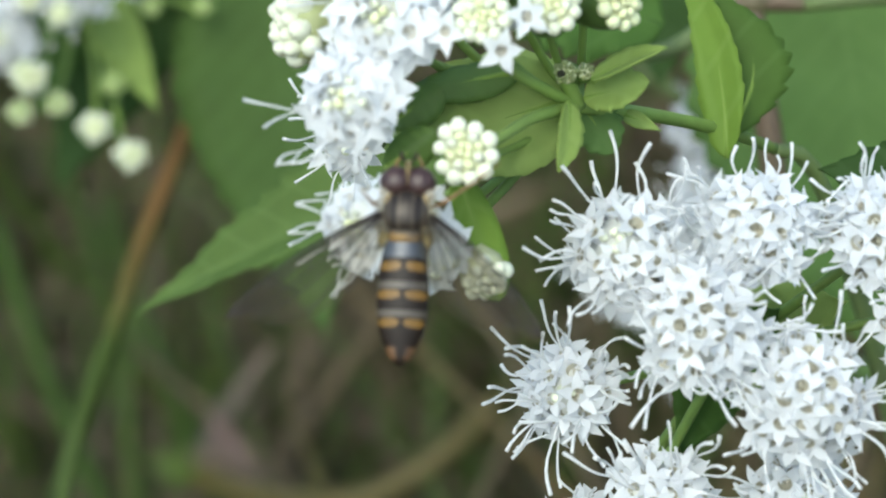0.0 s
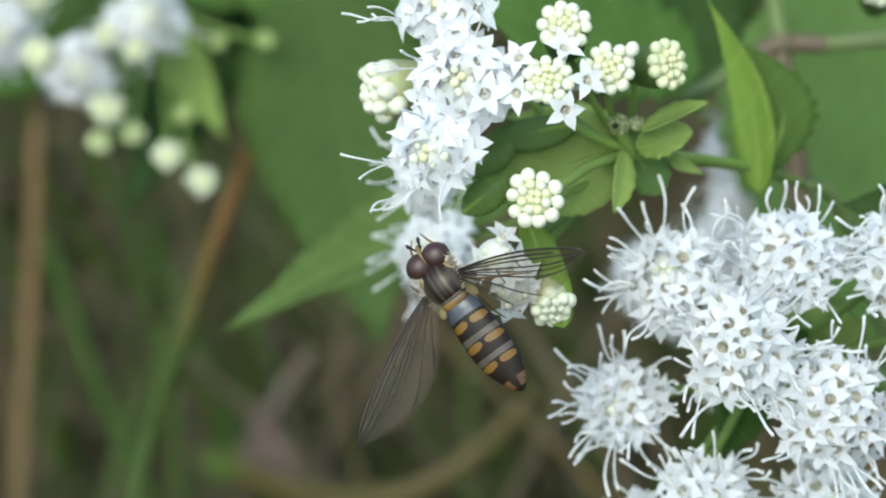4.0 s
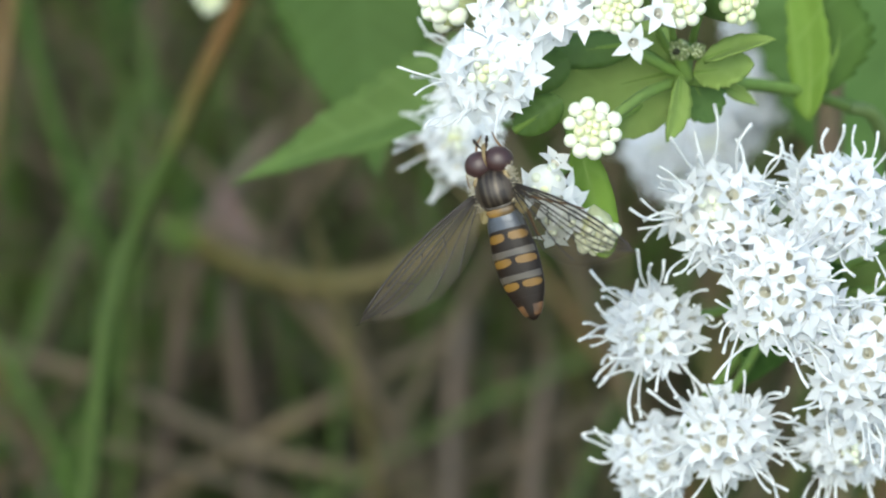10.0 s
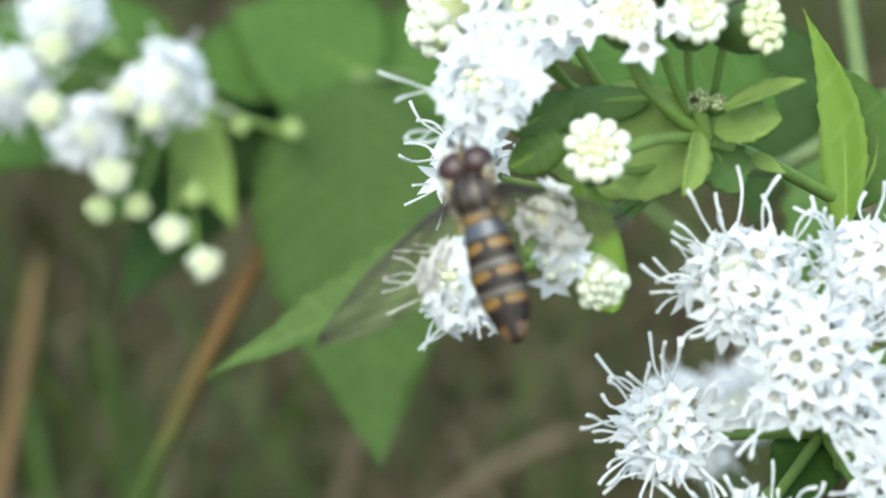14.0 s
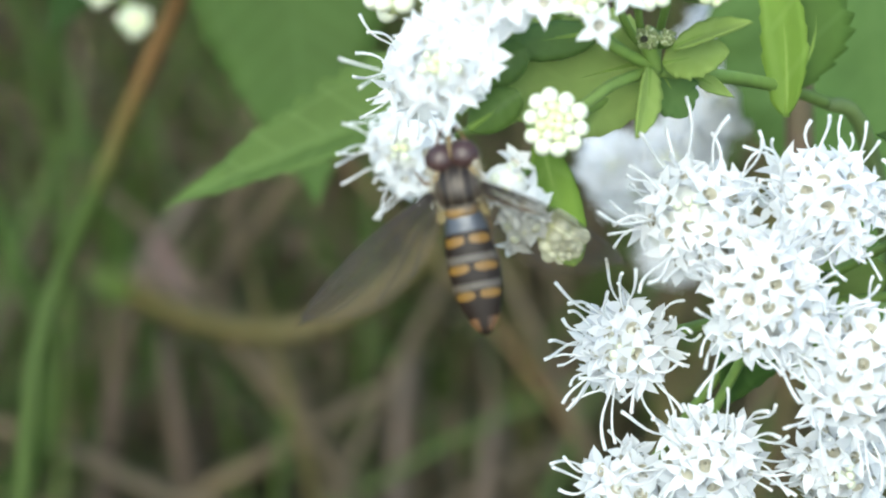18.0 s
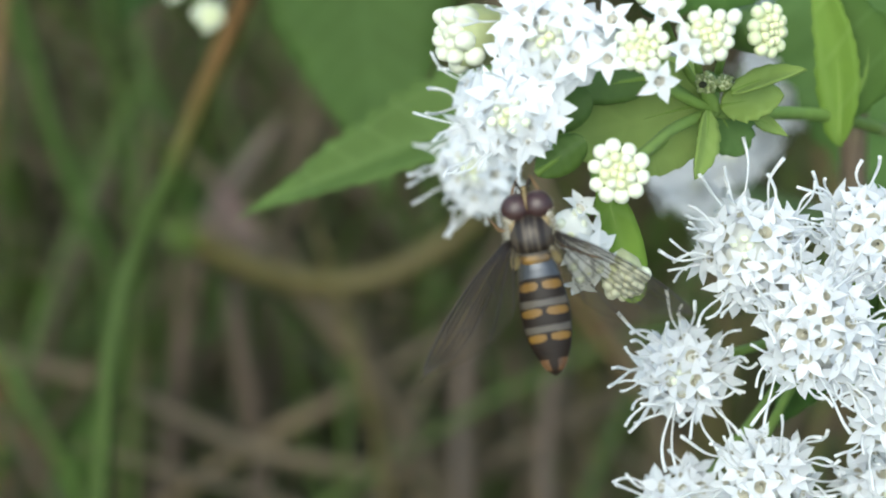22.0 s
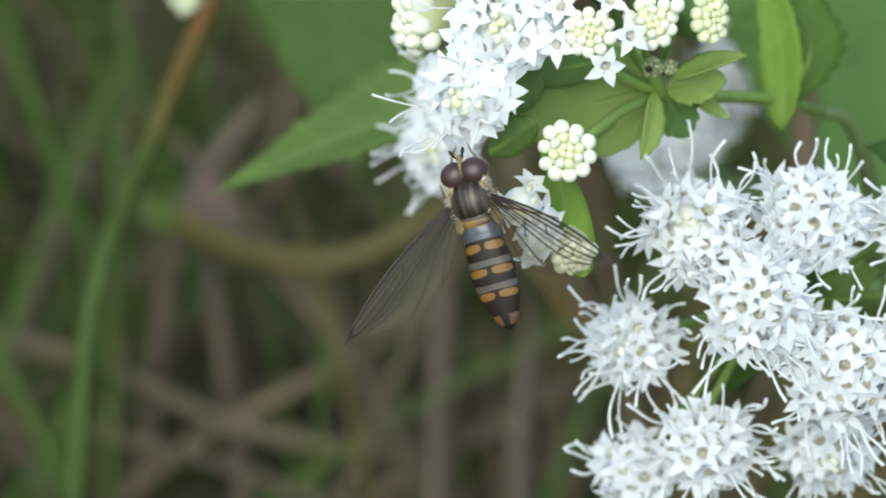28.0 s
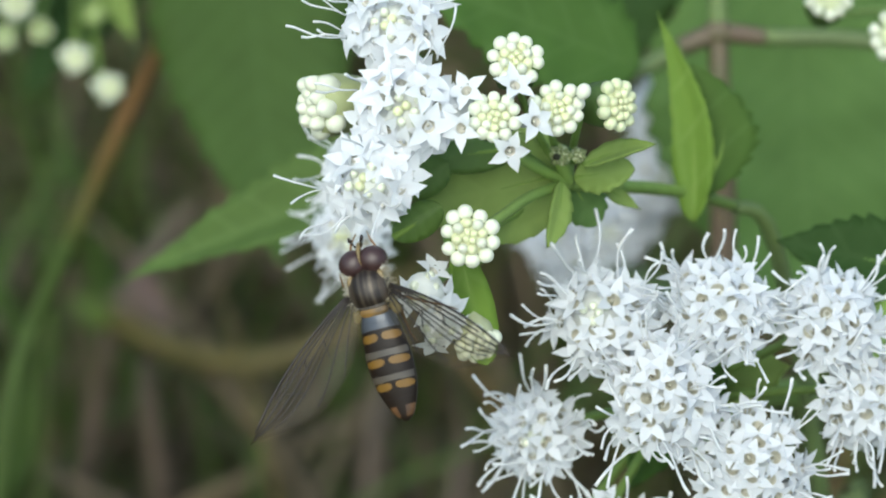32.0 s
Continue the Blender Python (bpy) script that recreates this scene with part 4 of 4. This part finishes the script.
            dx, dy = math.cos(a) * lean * h, math.sin(a) * lean * h
            b = rnd.uniform(0, 6.28)
            sx, sy = math.cos(b) * wid * rnd.uniform(0.4, 1), math.sin(b) * wid * rnd.uniform(0.4, 1)
            base = len(vs)
            for k in range(5):
                t = k / 4
                q = 1 - 0.85 * t
                cx, cy, cz = x + dx * t * t, y + dy * t * t, h * (t - 0.18 * lean * t * t)
                vs += [(cx - sx * q / 2, cy - sy * q / 2, cz), (cx + sy * q * 0.2, cy - sx * q * 0.2, cz), (cx + sx * q / 2, cy + sy * q / 2, cz)]
                if k:
                    o = base + 3 * k
                    fs += [(o - 3, o - 2, o + 1, o), (o - 2, o - 1, o + 2, o + 1)]
        me = bpy.data.meshes.new(name)
        me.from_pydata(vs, [], fs)
        me.materials.append(mat)
        tagged(link(name, me, None, Matrix()), lab, "grass", kind="stuff")


meadow()


# ---------------------------------------------------------------- hoverfly
EYE = material("dark_red_eye", (0.04, 0.017, 0.016), 0.4, 0.15, 9000, 0.15, spec=0.6)
BRONZE = material("bronze_thorax", (0.016, 0.011, 0.008), 0.38, 0.2, 3000, 0.2, metal=0.25, second=(0.075, 0.058, 0.042), second_scale=700)


def striped():
    """Five soft grey stripes along the thorax, spread by the distance from its middle line."""
    n, k = BRONZE.node_tree.nodes, BRONZE.node_tree.links
    co = next(a for a in n if a.type == "TEX_COORD")
    sep, ab = n.new("ShaderNodeSeparateXYZ"), n.new("ShaderNodeMath")
    ab.operation = "ABSOLUTE"
    k.new(co.outputs["Object"], sep.inputs[0])
    k.new(sep.outputs["X"], ab.inputs[0])
    mr, ramp = n.new("ShaderNodeMapRange"), n.new("ShaderNodeValToRGB")
    mr.inputs["From Max"].default_value = 1.1 * S
    k.new(ab.outputs[0], mr.inputs["Value"])
    k.new(mr.outputs[0], ramp.inputs[0])
    e = ramp.color_ramp.elements
    e[0].position, e[0].color = 0.0, (0.5, 0.5, 0.5, 1)
    e[1].position, e[1].color = 1.0, (0.25, 0.25, 0.25, 1)
    for q, v in ((0.06, 0.1), (0.14, 0.0), (0.22, 0.7), (0.3, 0.75), (0.36, 0.05), (0.52, 0.0), (0.6, 0.7), (0.76, 1.0), (0.85, 0.3)):
        el = e.new(q)
        el.color = (v, v, v, 1)
    k.new(ramp.outputs[0], next(a for a in n if a.type == "MIX").inputs["Factor"])


striped()
ORANGE = material("orange_band", (0.192, 0.102, 0.015), 0.45, 0.15, 3000, 0.15)
BLACK = material("black_brown_band", (0.016, 0.0095, 0.006), 0.45, 0.2, 3000, 0.15, spec=0.28)
GREY = material("grey_band", (0.085, 0.072, 0.056), 0.35, 0.15, 3000, 0.15, metal=0.1, second=(0.06, 0.052, 0.044), second_scale=500)
BLUE = material("blue_grey_sheen", (0.085, 0.095, 0.115), 0.3, 0.15, 3000, 0.15, metal=0.3)
BROWN = material("brown_tail", (0.035, 0.018, 0.01), 0.4, 0.25, 3000, 0.2, second=(0.12, 0.06, 0.025), second_scale=900)
WHITEHAIR = material("white_down", (0.72, 0.7, 0.62), 0.8, 0.15, 4000, 0.5, sheen=0.3)
CREAM = material("cream_hair", (0.42, 0.38, 0.27), 0.8, 0.2, 4000, 0.5, sheen=0.4)
SCALE = material("pale_yellow_scale", (0.4, 0.34, 0.17), 0.5, 0.15, 3000, 0.2, through_light=0.4)
LEGM = material("amber_leg", (0.2, 0.11, 0.04), 0.4, 0.2, 3000, 0.2)
SCUT = material("dull_orange_shield", (0.24, 0.13, 0.02), 0.45, 0.25, 3000, 0.2, second=(0.09, 0.06, 0.03), second_scale=600)
FACE = material("yellow_brown_face", (0.22, 0.16, 0.07), 0.45, 0.2, 3000, 0.2)
VEIN = material("dark_wing_vein", (0.022, 0.016, 0.012), 0.5, 0.1, 3000, 0.0)


def wing_material():
    m = bpy.data.materials.new("clear_wing")
    m.use_nodes = True
    n, k = m.node_tree.nodes, m.node_tree.links
    b = n["Principled BSDF"]
    b.inputs["Base Color"].default_value = (0.105, 0.088, 0.064, 1)
    b.inputs["Roughness"].default_value = 0.25
    tr = n.new("ShaderNodeBsdfTransparent")
    tr.inputs["Color"].default_value = (0.83, 0.79, 0.7, 1)
    mx = n.new("ShaderNodeMixShader")
    tex = n.new("ShaderNodeTexNoise")
    tex.inputs["Scale"].default_value = 900
    mr = n.new("ShaderNodeMapRange")
    mr.inputs["To Min"].default_value, mr.inputs["To Max"].default_value = 0.1, 0.2
    k.new(tex.outputs["Fac"], mr.inputs["Value"])
    k.new(mr.outputs[0], mx.inputs[0])
    k.new(tr.outputs[0], mx.inputs[1])
    k.new(b.outputs[0], mx.inputs[2])
    k.new(mx.outputs[0], n["Material Output"].inputs["Surface"])
    return m


WING = wing_material()


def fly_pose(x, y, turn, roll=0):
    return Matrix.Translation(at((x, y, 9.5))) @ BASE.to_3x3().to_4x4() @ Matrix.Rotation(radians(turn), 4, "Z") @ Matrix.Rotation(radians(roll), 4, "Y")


def loft(bm, rings, n, paint):
    """A skin over ellipses (y, half width, half height, z) with a material for each cell from paint(i, angle)."""
    prev = None
    first = last = None
    for i, (y, w, h, z) in enumerate(rings):
        ring = [bm.verts.new((w * S * math.cos(2 * math.pi * j / n), y * S, (z + h * math.sin(2 * math.pi * j / n)) * S)) for j in range(n)]
        if prev:
            for j in range(n):
                f = bm.faces.new((prev[j], ring[j], ring[(j + 1) % n], prev[(j + 1) % n]))
                f.material_index = paint((rings[i - 1][0] + y) / 2, 2 * math.pi * (j + 0.5) / n)
        else:
            first = ring
        prev = last = ring
    bm.faces.new(first)
    bm.faces.new(last[::-1])


def smooth_profile(keys, y):
    """A smooth curve through the keys (y, width, height, z), y falling."""
    for i in range(len(keys) - 1):
        (y0, *a), (y1, *b) = keys[i], keys[i + 1]
        if y1 <= y <= y0:
            (yp, *p), (yn, *q) = keys[max(i - 1, 0)], keys[min(i + 2, len(keys) - 1)]
            t, h = (y0 - y) / (y0 - y1), y0 - y1
            out = []
            for pv, av, bv, nv in zip(p, a, b, q):
                m0, m1 = (bv - pv) / (yp - y1) * h, (nv - av) / (y0 - yn) * h
                out.append((2 * t ** 3 - 3 * t * t + 1) * av + (t ** 3 - 2 * t * t + t) * m0 + (3 * t * t - 2 * t ** 3) * bv + (t ** 3 - t * t) * m1)
            return out
    return list(keys[-1][1:])


BODY = [(-0.95, 0.66, 0.48, 0.05), (-1.5, 0.9, 0.58, 0.0), (-2.3, 1.03, 0.6, -0.05), (-3.2, 1.12, 0.6, -0.12), (-4.15, 1.09, 0.56, -0.2),
        (-4.95, 0.95, 0.48, -0.28), (-5.6, 0.7, 0.38, -0.34), (-6.15, 0.42, 0.25, -0.37), (-6.42, 0.1, 0.08, -0.38)]


def hoverfly():
    fly = thing("hoverfly", fly_pose(0, 4, 0), "orange and black banded hoverfly feeding on white flowers", "insect")
    w = WORLD[fly]
    # thorax, with five faint long stripes
    bm = bmesh.new()
    keys = [(1.12, 0.25, 0.25, 0.0), (0.95, 0.62, 0.5, 0.03), (0.55, 0.94, 0.78, 0.06), (0.0, 1.08, 0.88, 0.08), (-0.5, 0.98, 0.8, 0.08), (-0.85, 0.74, 0.58, 0.05), (-1.0, 0.45, 0.35, 0.0)]
    ys = [1.12 - 2.12 * i / 48 for i in range(49)]
    loft(bm, [(y, *smooth_profile(keys, y)) for y in ys], 48, lambda y, a: 0)
    part("thorax", bm, BRONZE, fly, "bronze brown with faint grey stripes", w)
    bm = bmesh.new()
    ball(bm, (0, -1.02 * S, 0.36 * S), (0.74 * S, 0.34 * S, 0.3 * S), 20, 10)
    part("scutellum", bm, SCUT, fly, "dull orange-yellow", w)
    bm = bmesh.new()
    tube(bm, [Vector((0.7 * math.sin(a), -0.72 - 0.12 * math.cos(a), 0.3 + 0.34 * math.cos(a))) * S for a in [-1.2 + 0.2 * i for i in range(13)]], 0.07 * S, 6)
    part("seam", bm, GREY, fly, "", w)
    # hair at the sides of the thorax
    for sx in (-1, 1):
        bm = bmesh.new()
        r = random.Random(3 + sx)
        for i in range(220):
            y, a = r.uniform(-0.8, 0.9), r.uniform(-0.5, 0.6)
            x0 = 1.02 * math.cos(a) * (1 - 0.25 * abs(y))
            p0 = Vector((sx * x0, y, 0.05 + 0.8 * math.sin(a)))
            p1 = p0 + Vector((sx * r.uniform(0.16, 0.42), r.uniform(-0.15, 0.1), r.uniform(-0.05, 0.14)))
            tube(bm, [p0 * S, p1 * S], [0.022 * S, 0.008 * S], 3, cap=False)
        part("hair_tuft", bm, CREAM, fly, "pale cream hair", w)
    # pale scale at each wing root, and a tan shoulder knob
    for sx in (-1, 1):
        bm = bmesh.new()
        ball(bm, (0, 0, 0), (0.26 * S, 0.5 * S, 0.07 * S), 16, 8)
        part("calypter", bm, SCALE, fly, "pale yellowish scale at the wing root", w @ Matrix.Translation((sx * 0.9 * S, -0.95 * S, 0.0)) @ Matrix.Rotation(sx * 0.35, 4, "Z"))
        bm = bmesh.new()
        ball(bm, (0, 0, 0), (0.16 * S, 0.3 * S, 0.14 * S), 12, 8)
        part("shoulder", bm, FACE, fly, "dull tan knob", w @ Matrix.Translation((sx * 0.78 * S, 0.55 * S, 0.42 * S)) @ Matrix.Rotation(sx * 0.3, 4, "Z"))
    # abdomen, plate by plate
    cuts = [-0.95, -1.6, -2.9, -4.1, -5.25, -6.42]
    for q, (y0, y1) in enumerate(zip(cuts, cuts[1:])):
        ln = y0 - y1

        def paint(y, a, q=q, y0=y0, ln=ln):
            s, c = (y0 - y) / ln, math.cos(a)
            if math.sin(a) < -0.1:
                return 0 if q < 4 else 3
            if q == 4:
                return 3 if 0.35 < s < 0.8 and abs(c) > 0.35 else 0
            if q == 0:
                return 4 if s > 0.3 else 0
            if s < (0.22 if q == 1 else 0.25) + 0.03 * abs(c) and abs(c) < 0.97:
                return 4 if q == 1 else 2
            if abs((abs(c) - 0.53) / 0.42) ** 3.2 + abs((s - (0.5 if q == 1 else 0.46) - 0.03 * abs(c)) / 0.155) ** 3 < 1:
                return 1
            return 0
        bm = bmesh.new()
        n = 44
        loft(bm, [(y, *smooth_profile(BODY, y)) for y in [y0 - ln * i / n for i in range(n + 1)]], 128, paint)
        part("abdomen_plate", bm, [BLACK, ORANGE, GREY, BROWN, BLUE], fly, "black-brown with a grey band and paired orange spots" if 0 < q < 4 else "", w)
    # head
    bm = bmesh.new()
    ball(bm, (0, 1.5 * S, 0.0), (0.75 * S, 0.42 * S, 0.62 * S), 20, 12)
    head = part("head", bm, BROWN, fly, "", w)
    for sx in (-1, 1):
        bm = bmesh.new()
        ball(bm, (0, 0, 0), (0.72 * S, 0.67 * S, 0.63 * S), 28, 18)
        part("eye", bm, EYE, head, "dark red-brown rounded eye", w @ Matrix.Translation((sx * 0.5 * S, 1.34 * S, 0.15 * S)) @ Matrix.Rotation(-sx * 0.3, 4, "Z"))
        bm = bmesh.new()
        a = Vector((sx * 0.1, 2.0, 0.3))
        tube(bm, [a * S, (a + Vector((sx * 0.1, 0.22, 0.12))) * S, (a + Vector((sx * 0.2, 0.42, 0.15))) * S, (a + Vector((sx * 0.25, 0.58, 0.14))) * S],
             [0.04 * S, 0.05 * S, 0.1 * S, 0.05 * S], 8)
        part("antenna", bm, BLACK, head, "", w)
        bm = bmesh.new()
        ball(bm, (sx * 0.84 * S, 0.92 * S, 0.34 * S), (0.23 * S, 0.16 * S, 0.16 * S), 10, 6)
        part("cheek", bm, WHITEHAIR, head, "white", w)
        # pale tuft behind the eye
        bm = bmesh.new()
        r = random.Random(9 + sx)
        for i in range(110):
            p0 = Vector((sx * r.uniform(0.5, 1.05), r.uniform(0.7, 1.1), r.uniform(0.1, 0.5)))
            p1 = p0 + Vector((sx * r.uniform(0.0, 0.22), r.uniform(-0.2, 0.1), r.uniform(0.0, 0.15)))
            tube(bm, [p0 * S, p1 * S], [0.03 * S, 0.012 * S], 3, cap=False)
        part("hair_tuft", bm, CREAM, head, "pale cream hair", w)
    bm = bmesh.new()
    tube(bm, [(0, 1.15 * S, 0.55 * S), (0, 1.5 * S, 0.7 * S), (0, 1.9 * S, 0.52 * S), (0, 2.15 * S, 0.15 * S), (0, 2.2 * S, -0.25 * S)],
         [0.03 * S, 0.04 * S, 0.1 * S, 0.16 * S, 0.1 * S], 10)
    part("face", bm, FACE, head, "dull yellow-brown", w)
    # legs
    for sx in (-1, 1):
        for pts in (((0.4, 0.9, -0.5), (0.75, 1.7, -0.35), (0.5, 2.3, -0.25), (0.28, 2.75, -0.7)),
                    ((0.7, 0.3, -0.6), (1.5, 0.5, -0.7), (1.9, 1.0, -1.8), (2.1, 1.2, -2.4)),
                    ((0.6, -0.4, -0.6), (0.9, -1.3, -1.0), (0.8, -2.4, -1.8), (0.9, -2.9, -2.3))):
            if sx > 0 and pts[0][0] == 0.7:
                continue
            bm = bmesh.new()
            tube(bm, [Vector((sx * x, y, z)) * S for x, y, z in pts], [0.1 * S, 0.08 * S, 0.055 * S, 0.03 * S], 8)
            part("leg", bm, LEGM, fly, "amber", w)
    return fly


LEG_ROOT = Vector((0.75, 0.2, -0.3)) * S


def reaching_leg(fly):
    bm = bmesh.new()
    tube(bm, [Vector(p) * S for p in ((0, 0, 0), (0.75, 0.55, 0.35), (1.6, 1.55, 0.1), (2.1, 2.2, -0.05), (2.55, 2.75, -0.1))], [0.1 * S, 0.085 * S, 0.06 * S, 0.04 * S, 0.028 * S], 8)
    return part("leg", bm, LEGM, fly, "amber", WORLD[fly] @ Matrix.Translation(LEG_ROOT))


def wing(fly, sx):
    """A long clear wing with dark veins, along its own -y from the root."""
    root = Vector((sx * 0.85, -0.05, 0.3))
    m = WORLD[fly] @ Matrix.Translation(root * S)
    ln = 8.5
    bm = bmesh.new()
    nu, nv = 28, 8
    grid = []

    def edge(u):
        lead = 0.16 + 0.5 * math.sin(math.pi * min(u, 1) ** 0.9) * 0.75
        trail = 0.2 + 2.35 * math.sin(math.pi * u ** 0.8) ** 0.8 * (0.6 + 0.4 * u) if u < 1 else 0.1
        k = (1 - u ** 9)
        return lead * k, trail * k
    for i in range(nu + 1):
        u = i / nu
        a, b = edge(u)
        grid.append([bm.verts.new((sx * (a - (a + b) * j / nv) * S, -u * ln * S, 0.05 * math.sin(j * 1.7) * S)) for j in range(nv + 1)])
    for i in range(nu):
        for j in range(nv):
            bm.faces.new((grid[i][j], grid[i + 1][j], grid[i + 1][j + 1], grid[i][j + 1]))
    ob = part("wing", bm, WING, fly, "clear smoky wing with dark veins", m)
    lines = []
    for v0, v1, u1, rad in ((0.0, 0.0, 0.93, 0.062), (0.06, 0.1, 0.72, 0.055), (0.12, 0.22, 0.95, 0.045), (0.2, 0.42, 0.97, 0.042),
                            (0.3, 0.66, 0.85, 0.038), (0.4, 0.9, 0.62, 0.036), (0.55, 0.97, 0.4, 0.032), (0.25, 0.54, 0.93, 0.032)):
        pts = []
        for i in range(13):
            u = 0.02 + (u1 - 0.02) * i / 12
            a, b = edge(u)
            v = v0 + (v1 - v0) * (i / 12) ** 1.3
            pts.append(Vector((sx * (a - (a + b) * v), -u * ln, 0.05)) * S)
        lines.append((pts, rad))
    for ua, va, ub, vb in ((0.45, 0.17, 0.5, 0.31), (0.66, 0.22, 0.6, 0.5), (0.3, 0.25, 0.36, 0.55)):
        q = []
        for u, v in ((ua, va), (ub, vb)):
            a, b = edge(u)
            q.append(Vector((sx * (a - (a + b) * v), -u * ln, 0.05)) * S)
        lines.append((q, 0.035))
    for pts, rad in lines:
        bm = bmesh.new()
        tube(bm, pts, rad * S, 5)
        part("vein", bm, VEIN, ob, "", m)
    return ob, root * S


FLY = hoverfly()
LEG = reaching_leg(FLY)
WING_L, ROOT_L = wing(FLY, -1)
WING_R, ROOT_R = wing(FLY, 1)


def motions():
    walk(FLY, [
        (0, fly_pose(2.15, 4.22, -6.8, 0.0)),
        (0.5, fly_pose(2.25, 4.32, -7.3, 0.0)),
        (1, fly_pose(1.58, 3.94, 12.6, -6.0)),
        (1.5, fly_pose(1.26, 4.32, 14.3, -12.0)),
        (2, fly_pose(1.19, 4.37, 12.6, -13.0)),
        (2.5, fly_pose(1.03, 3.87, 21.0, -14.0)),
        (3, fly_pose(0.61, 2.76, 30.8, -15.0)),
        (3.5, fly_pose(0.16, 2.68, 33.7, -16.0)),
        (5.5, fly_pose(-0.05, 4.40, 15.0, -20.0)),
        (6, fly_pose(-0.27, 3.89, 19.6, -19.9)),
        (6.5, fly_pose(0.00, 4.48, 12.3, -19.8)),
        (7, fly_pose(0.09, 3.96, 15.9, -19.7)),
        (7.5, fly_pose(0.13, 3.68, 16.6, -19.6)),
        (8, fly_pose(0.17, 3.77, 16.5, -19.5)),
        (8.5, fly_pose(0.23, 4.01, 15.8, -19.4)),
        (9, fly_pose(0.25, 4.07, 15.1, -19.3)),
        (9.5, fly_pose(0.23, 4.04, 15.1, -19.2)),
        (10, fly_pose(0.19, 4.03, 15.4, -19.1)),
        (10.5, fly_pose(0.15, 4.01, 15.3, -19.0)),
        (11, fly_pose(0.12, 4.00, 14.9, -18.9)),
        (11.5, fly_pose(0.08, 3.98, 14.8, -18.8)),
        (12, fly_pose(0.07, 3.97, 15.1, -18.7)),
        (12.5, fly_pose(0.02, 4.02, 15.3, -18.6)),
        (13, fly_pose(-0.07, 4.02, 15.5, -18.5)),
        (13.5, fly_pose(-0.12, 4.00, 15.9, -18.4)),
        (14, fly_pose(-0.27, 4.18, 16.6, -18.3)),
        (14.5, fly_pose(-0.45, 4.36, 17.7, -18.2)),
        (15, fly_pose(-0.33, 4.29, 16.6, -18.1)),
        (15.5, fly_pose(0.10, 4.35, 11.5, -18.0)),
        (17.5, fly_pose(0.28, 4.09, 10.8, -10.0)),
        (18, fly_pose(0.43, 4.16, 9.5, -9.2)),
        (18.5, fly_pose(0.46, 4.22, 8.6, -8.4)),
        (19, fly_pose(0.42, 4.23, 8.0, -7.6)),
        (19.5, fly_pose(0.44, 4.25, 7.9, -6.8)),
        (20, fly_pose(0.52, 4.27, 8.6, -6.0)),
        (20.5, fly_pose(0.57, 4.26, 8.8, -6.0)),
        (21, fly_pose(0.58, 4.22, 8.5, -6.0)),
        (21.5, fly_pose(0.63, 4.20, 8.4, -6.0)),
        (22, fly_pose(0.67, 4.20, 8.5, -6.0)),
        (22.5, fly_pose(0.64, 4.19, 8.4, -6.0)),
        (23, fly_pose(0.64, 4.17, 8.1, -6.0)),
        (23.5, fly_pose(0.71, 4.17, 8.0, -6.0)),
        (24, fly_pose(0.76, 4.15, 8.1, -6.0)),
        (24.5, fly_pose(0.79, 4.16, 8.0, -7.6)),
        (25, fly_pose(0.79, 4.1, 8.5, -7.5)),
        (25.5, fly_pose(0.64, 4.79, 10.5, -10.7)),
        (27.5, fly_pose(0.13, 4.66, 12.8, -17.0)),
        (28, fly_pose(0.16, 4.76, 14.5, -17.0)),
        (28.5, fly_pose(0.30, 4.74, 15.5, -17.0)),
        (29, fly_pose(0.33, 4.59, 17.3, -17.0)),
        (29.5, fly_pose(0.07, 4.51, 15.5, -17.0)),
        (30, fly_pose(-0.03, 4.45, 15.4, -17.0)),
        (30.5, fly_pose(-0.05, 4.41, 15.6, -17.0)),
        (31, fly_pose(-0.08, 4.47, 15.6, -17.0)),
        (31.5, fly_pose(0.01, 4.51, 15.4, -17.0)),
        (32, fly_pose(0.07, 4.51, 14.4, -17.0)),
    ])

    def swing(root, turn, twist, rise):
        return Matrix.Translation(root) @ Matrix.Rotation(radians(turn), 4, "Z") @ Matrix.Rotation(radians(-rise), 4, "X") @ Matrix.Rotation(radians(twist), 4, "Y")
    walk(LEG, [(t, Matrix.Translation(LEG_ROOT) @ Matrix.Rotation(radians(a), 4, "Z") @ Matrix.Rotation(radians(b), 4, "Y")) for t, a, b in (
        (0, -12, 0), (0.5, -14, 0), (1, -20, 0), (1.3, -20, 0), (2, -85, 40), (3.5, -95, 40), (32, -95, 40))])
    walk(WING_L, [(t, swing(ROOT_L, -a - 2, -b, 14 + b)) for t, a, b in (
        (0, 50, 0), (0.7, 45, 0), (1.4, 52, 2), (2, 53, 0), (3, 56, 0), (3.5, 58, 0), (5.5, 58, 2), (9, 55, 2), (13, 56, -4), (15.5, 56, 0),
        (18, 54, 2), (19, 49, 10), (20, 43, 16), (21, 42, 18), (22, 39, 18), (23, 40, 18), (24, 43, 16), (25, 54, 5), (25.5, 53, 5), (28, 51, 0), (29, 48, 0), (30, 45, 0), (32, 45, 0))])
    walk(WING_R, [(t, swing(ROOT_R, a + 10, b, 26)) for t, a, b in (
        (0, 34, 6), (1, 38, 6), (2, 50, 6), (3, 56, 8), (3.5, 56, 8), (5.5, 44, 6), (9, 43, 6), (13, 44, 8), (15.5, 44, 8),
        (19, 42, 6), (23, 43, 6), (25, 48, 6), (28, 43, 6), (32, 43, 6))])


motions()
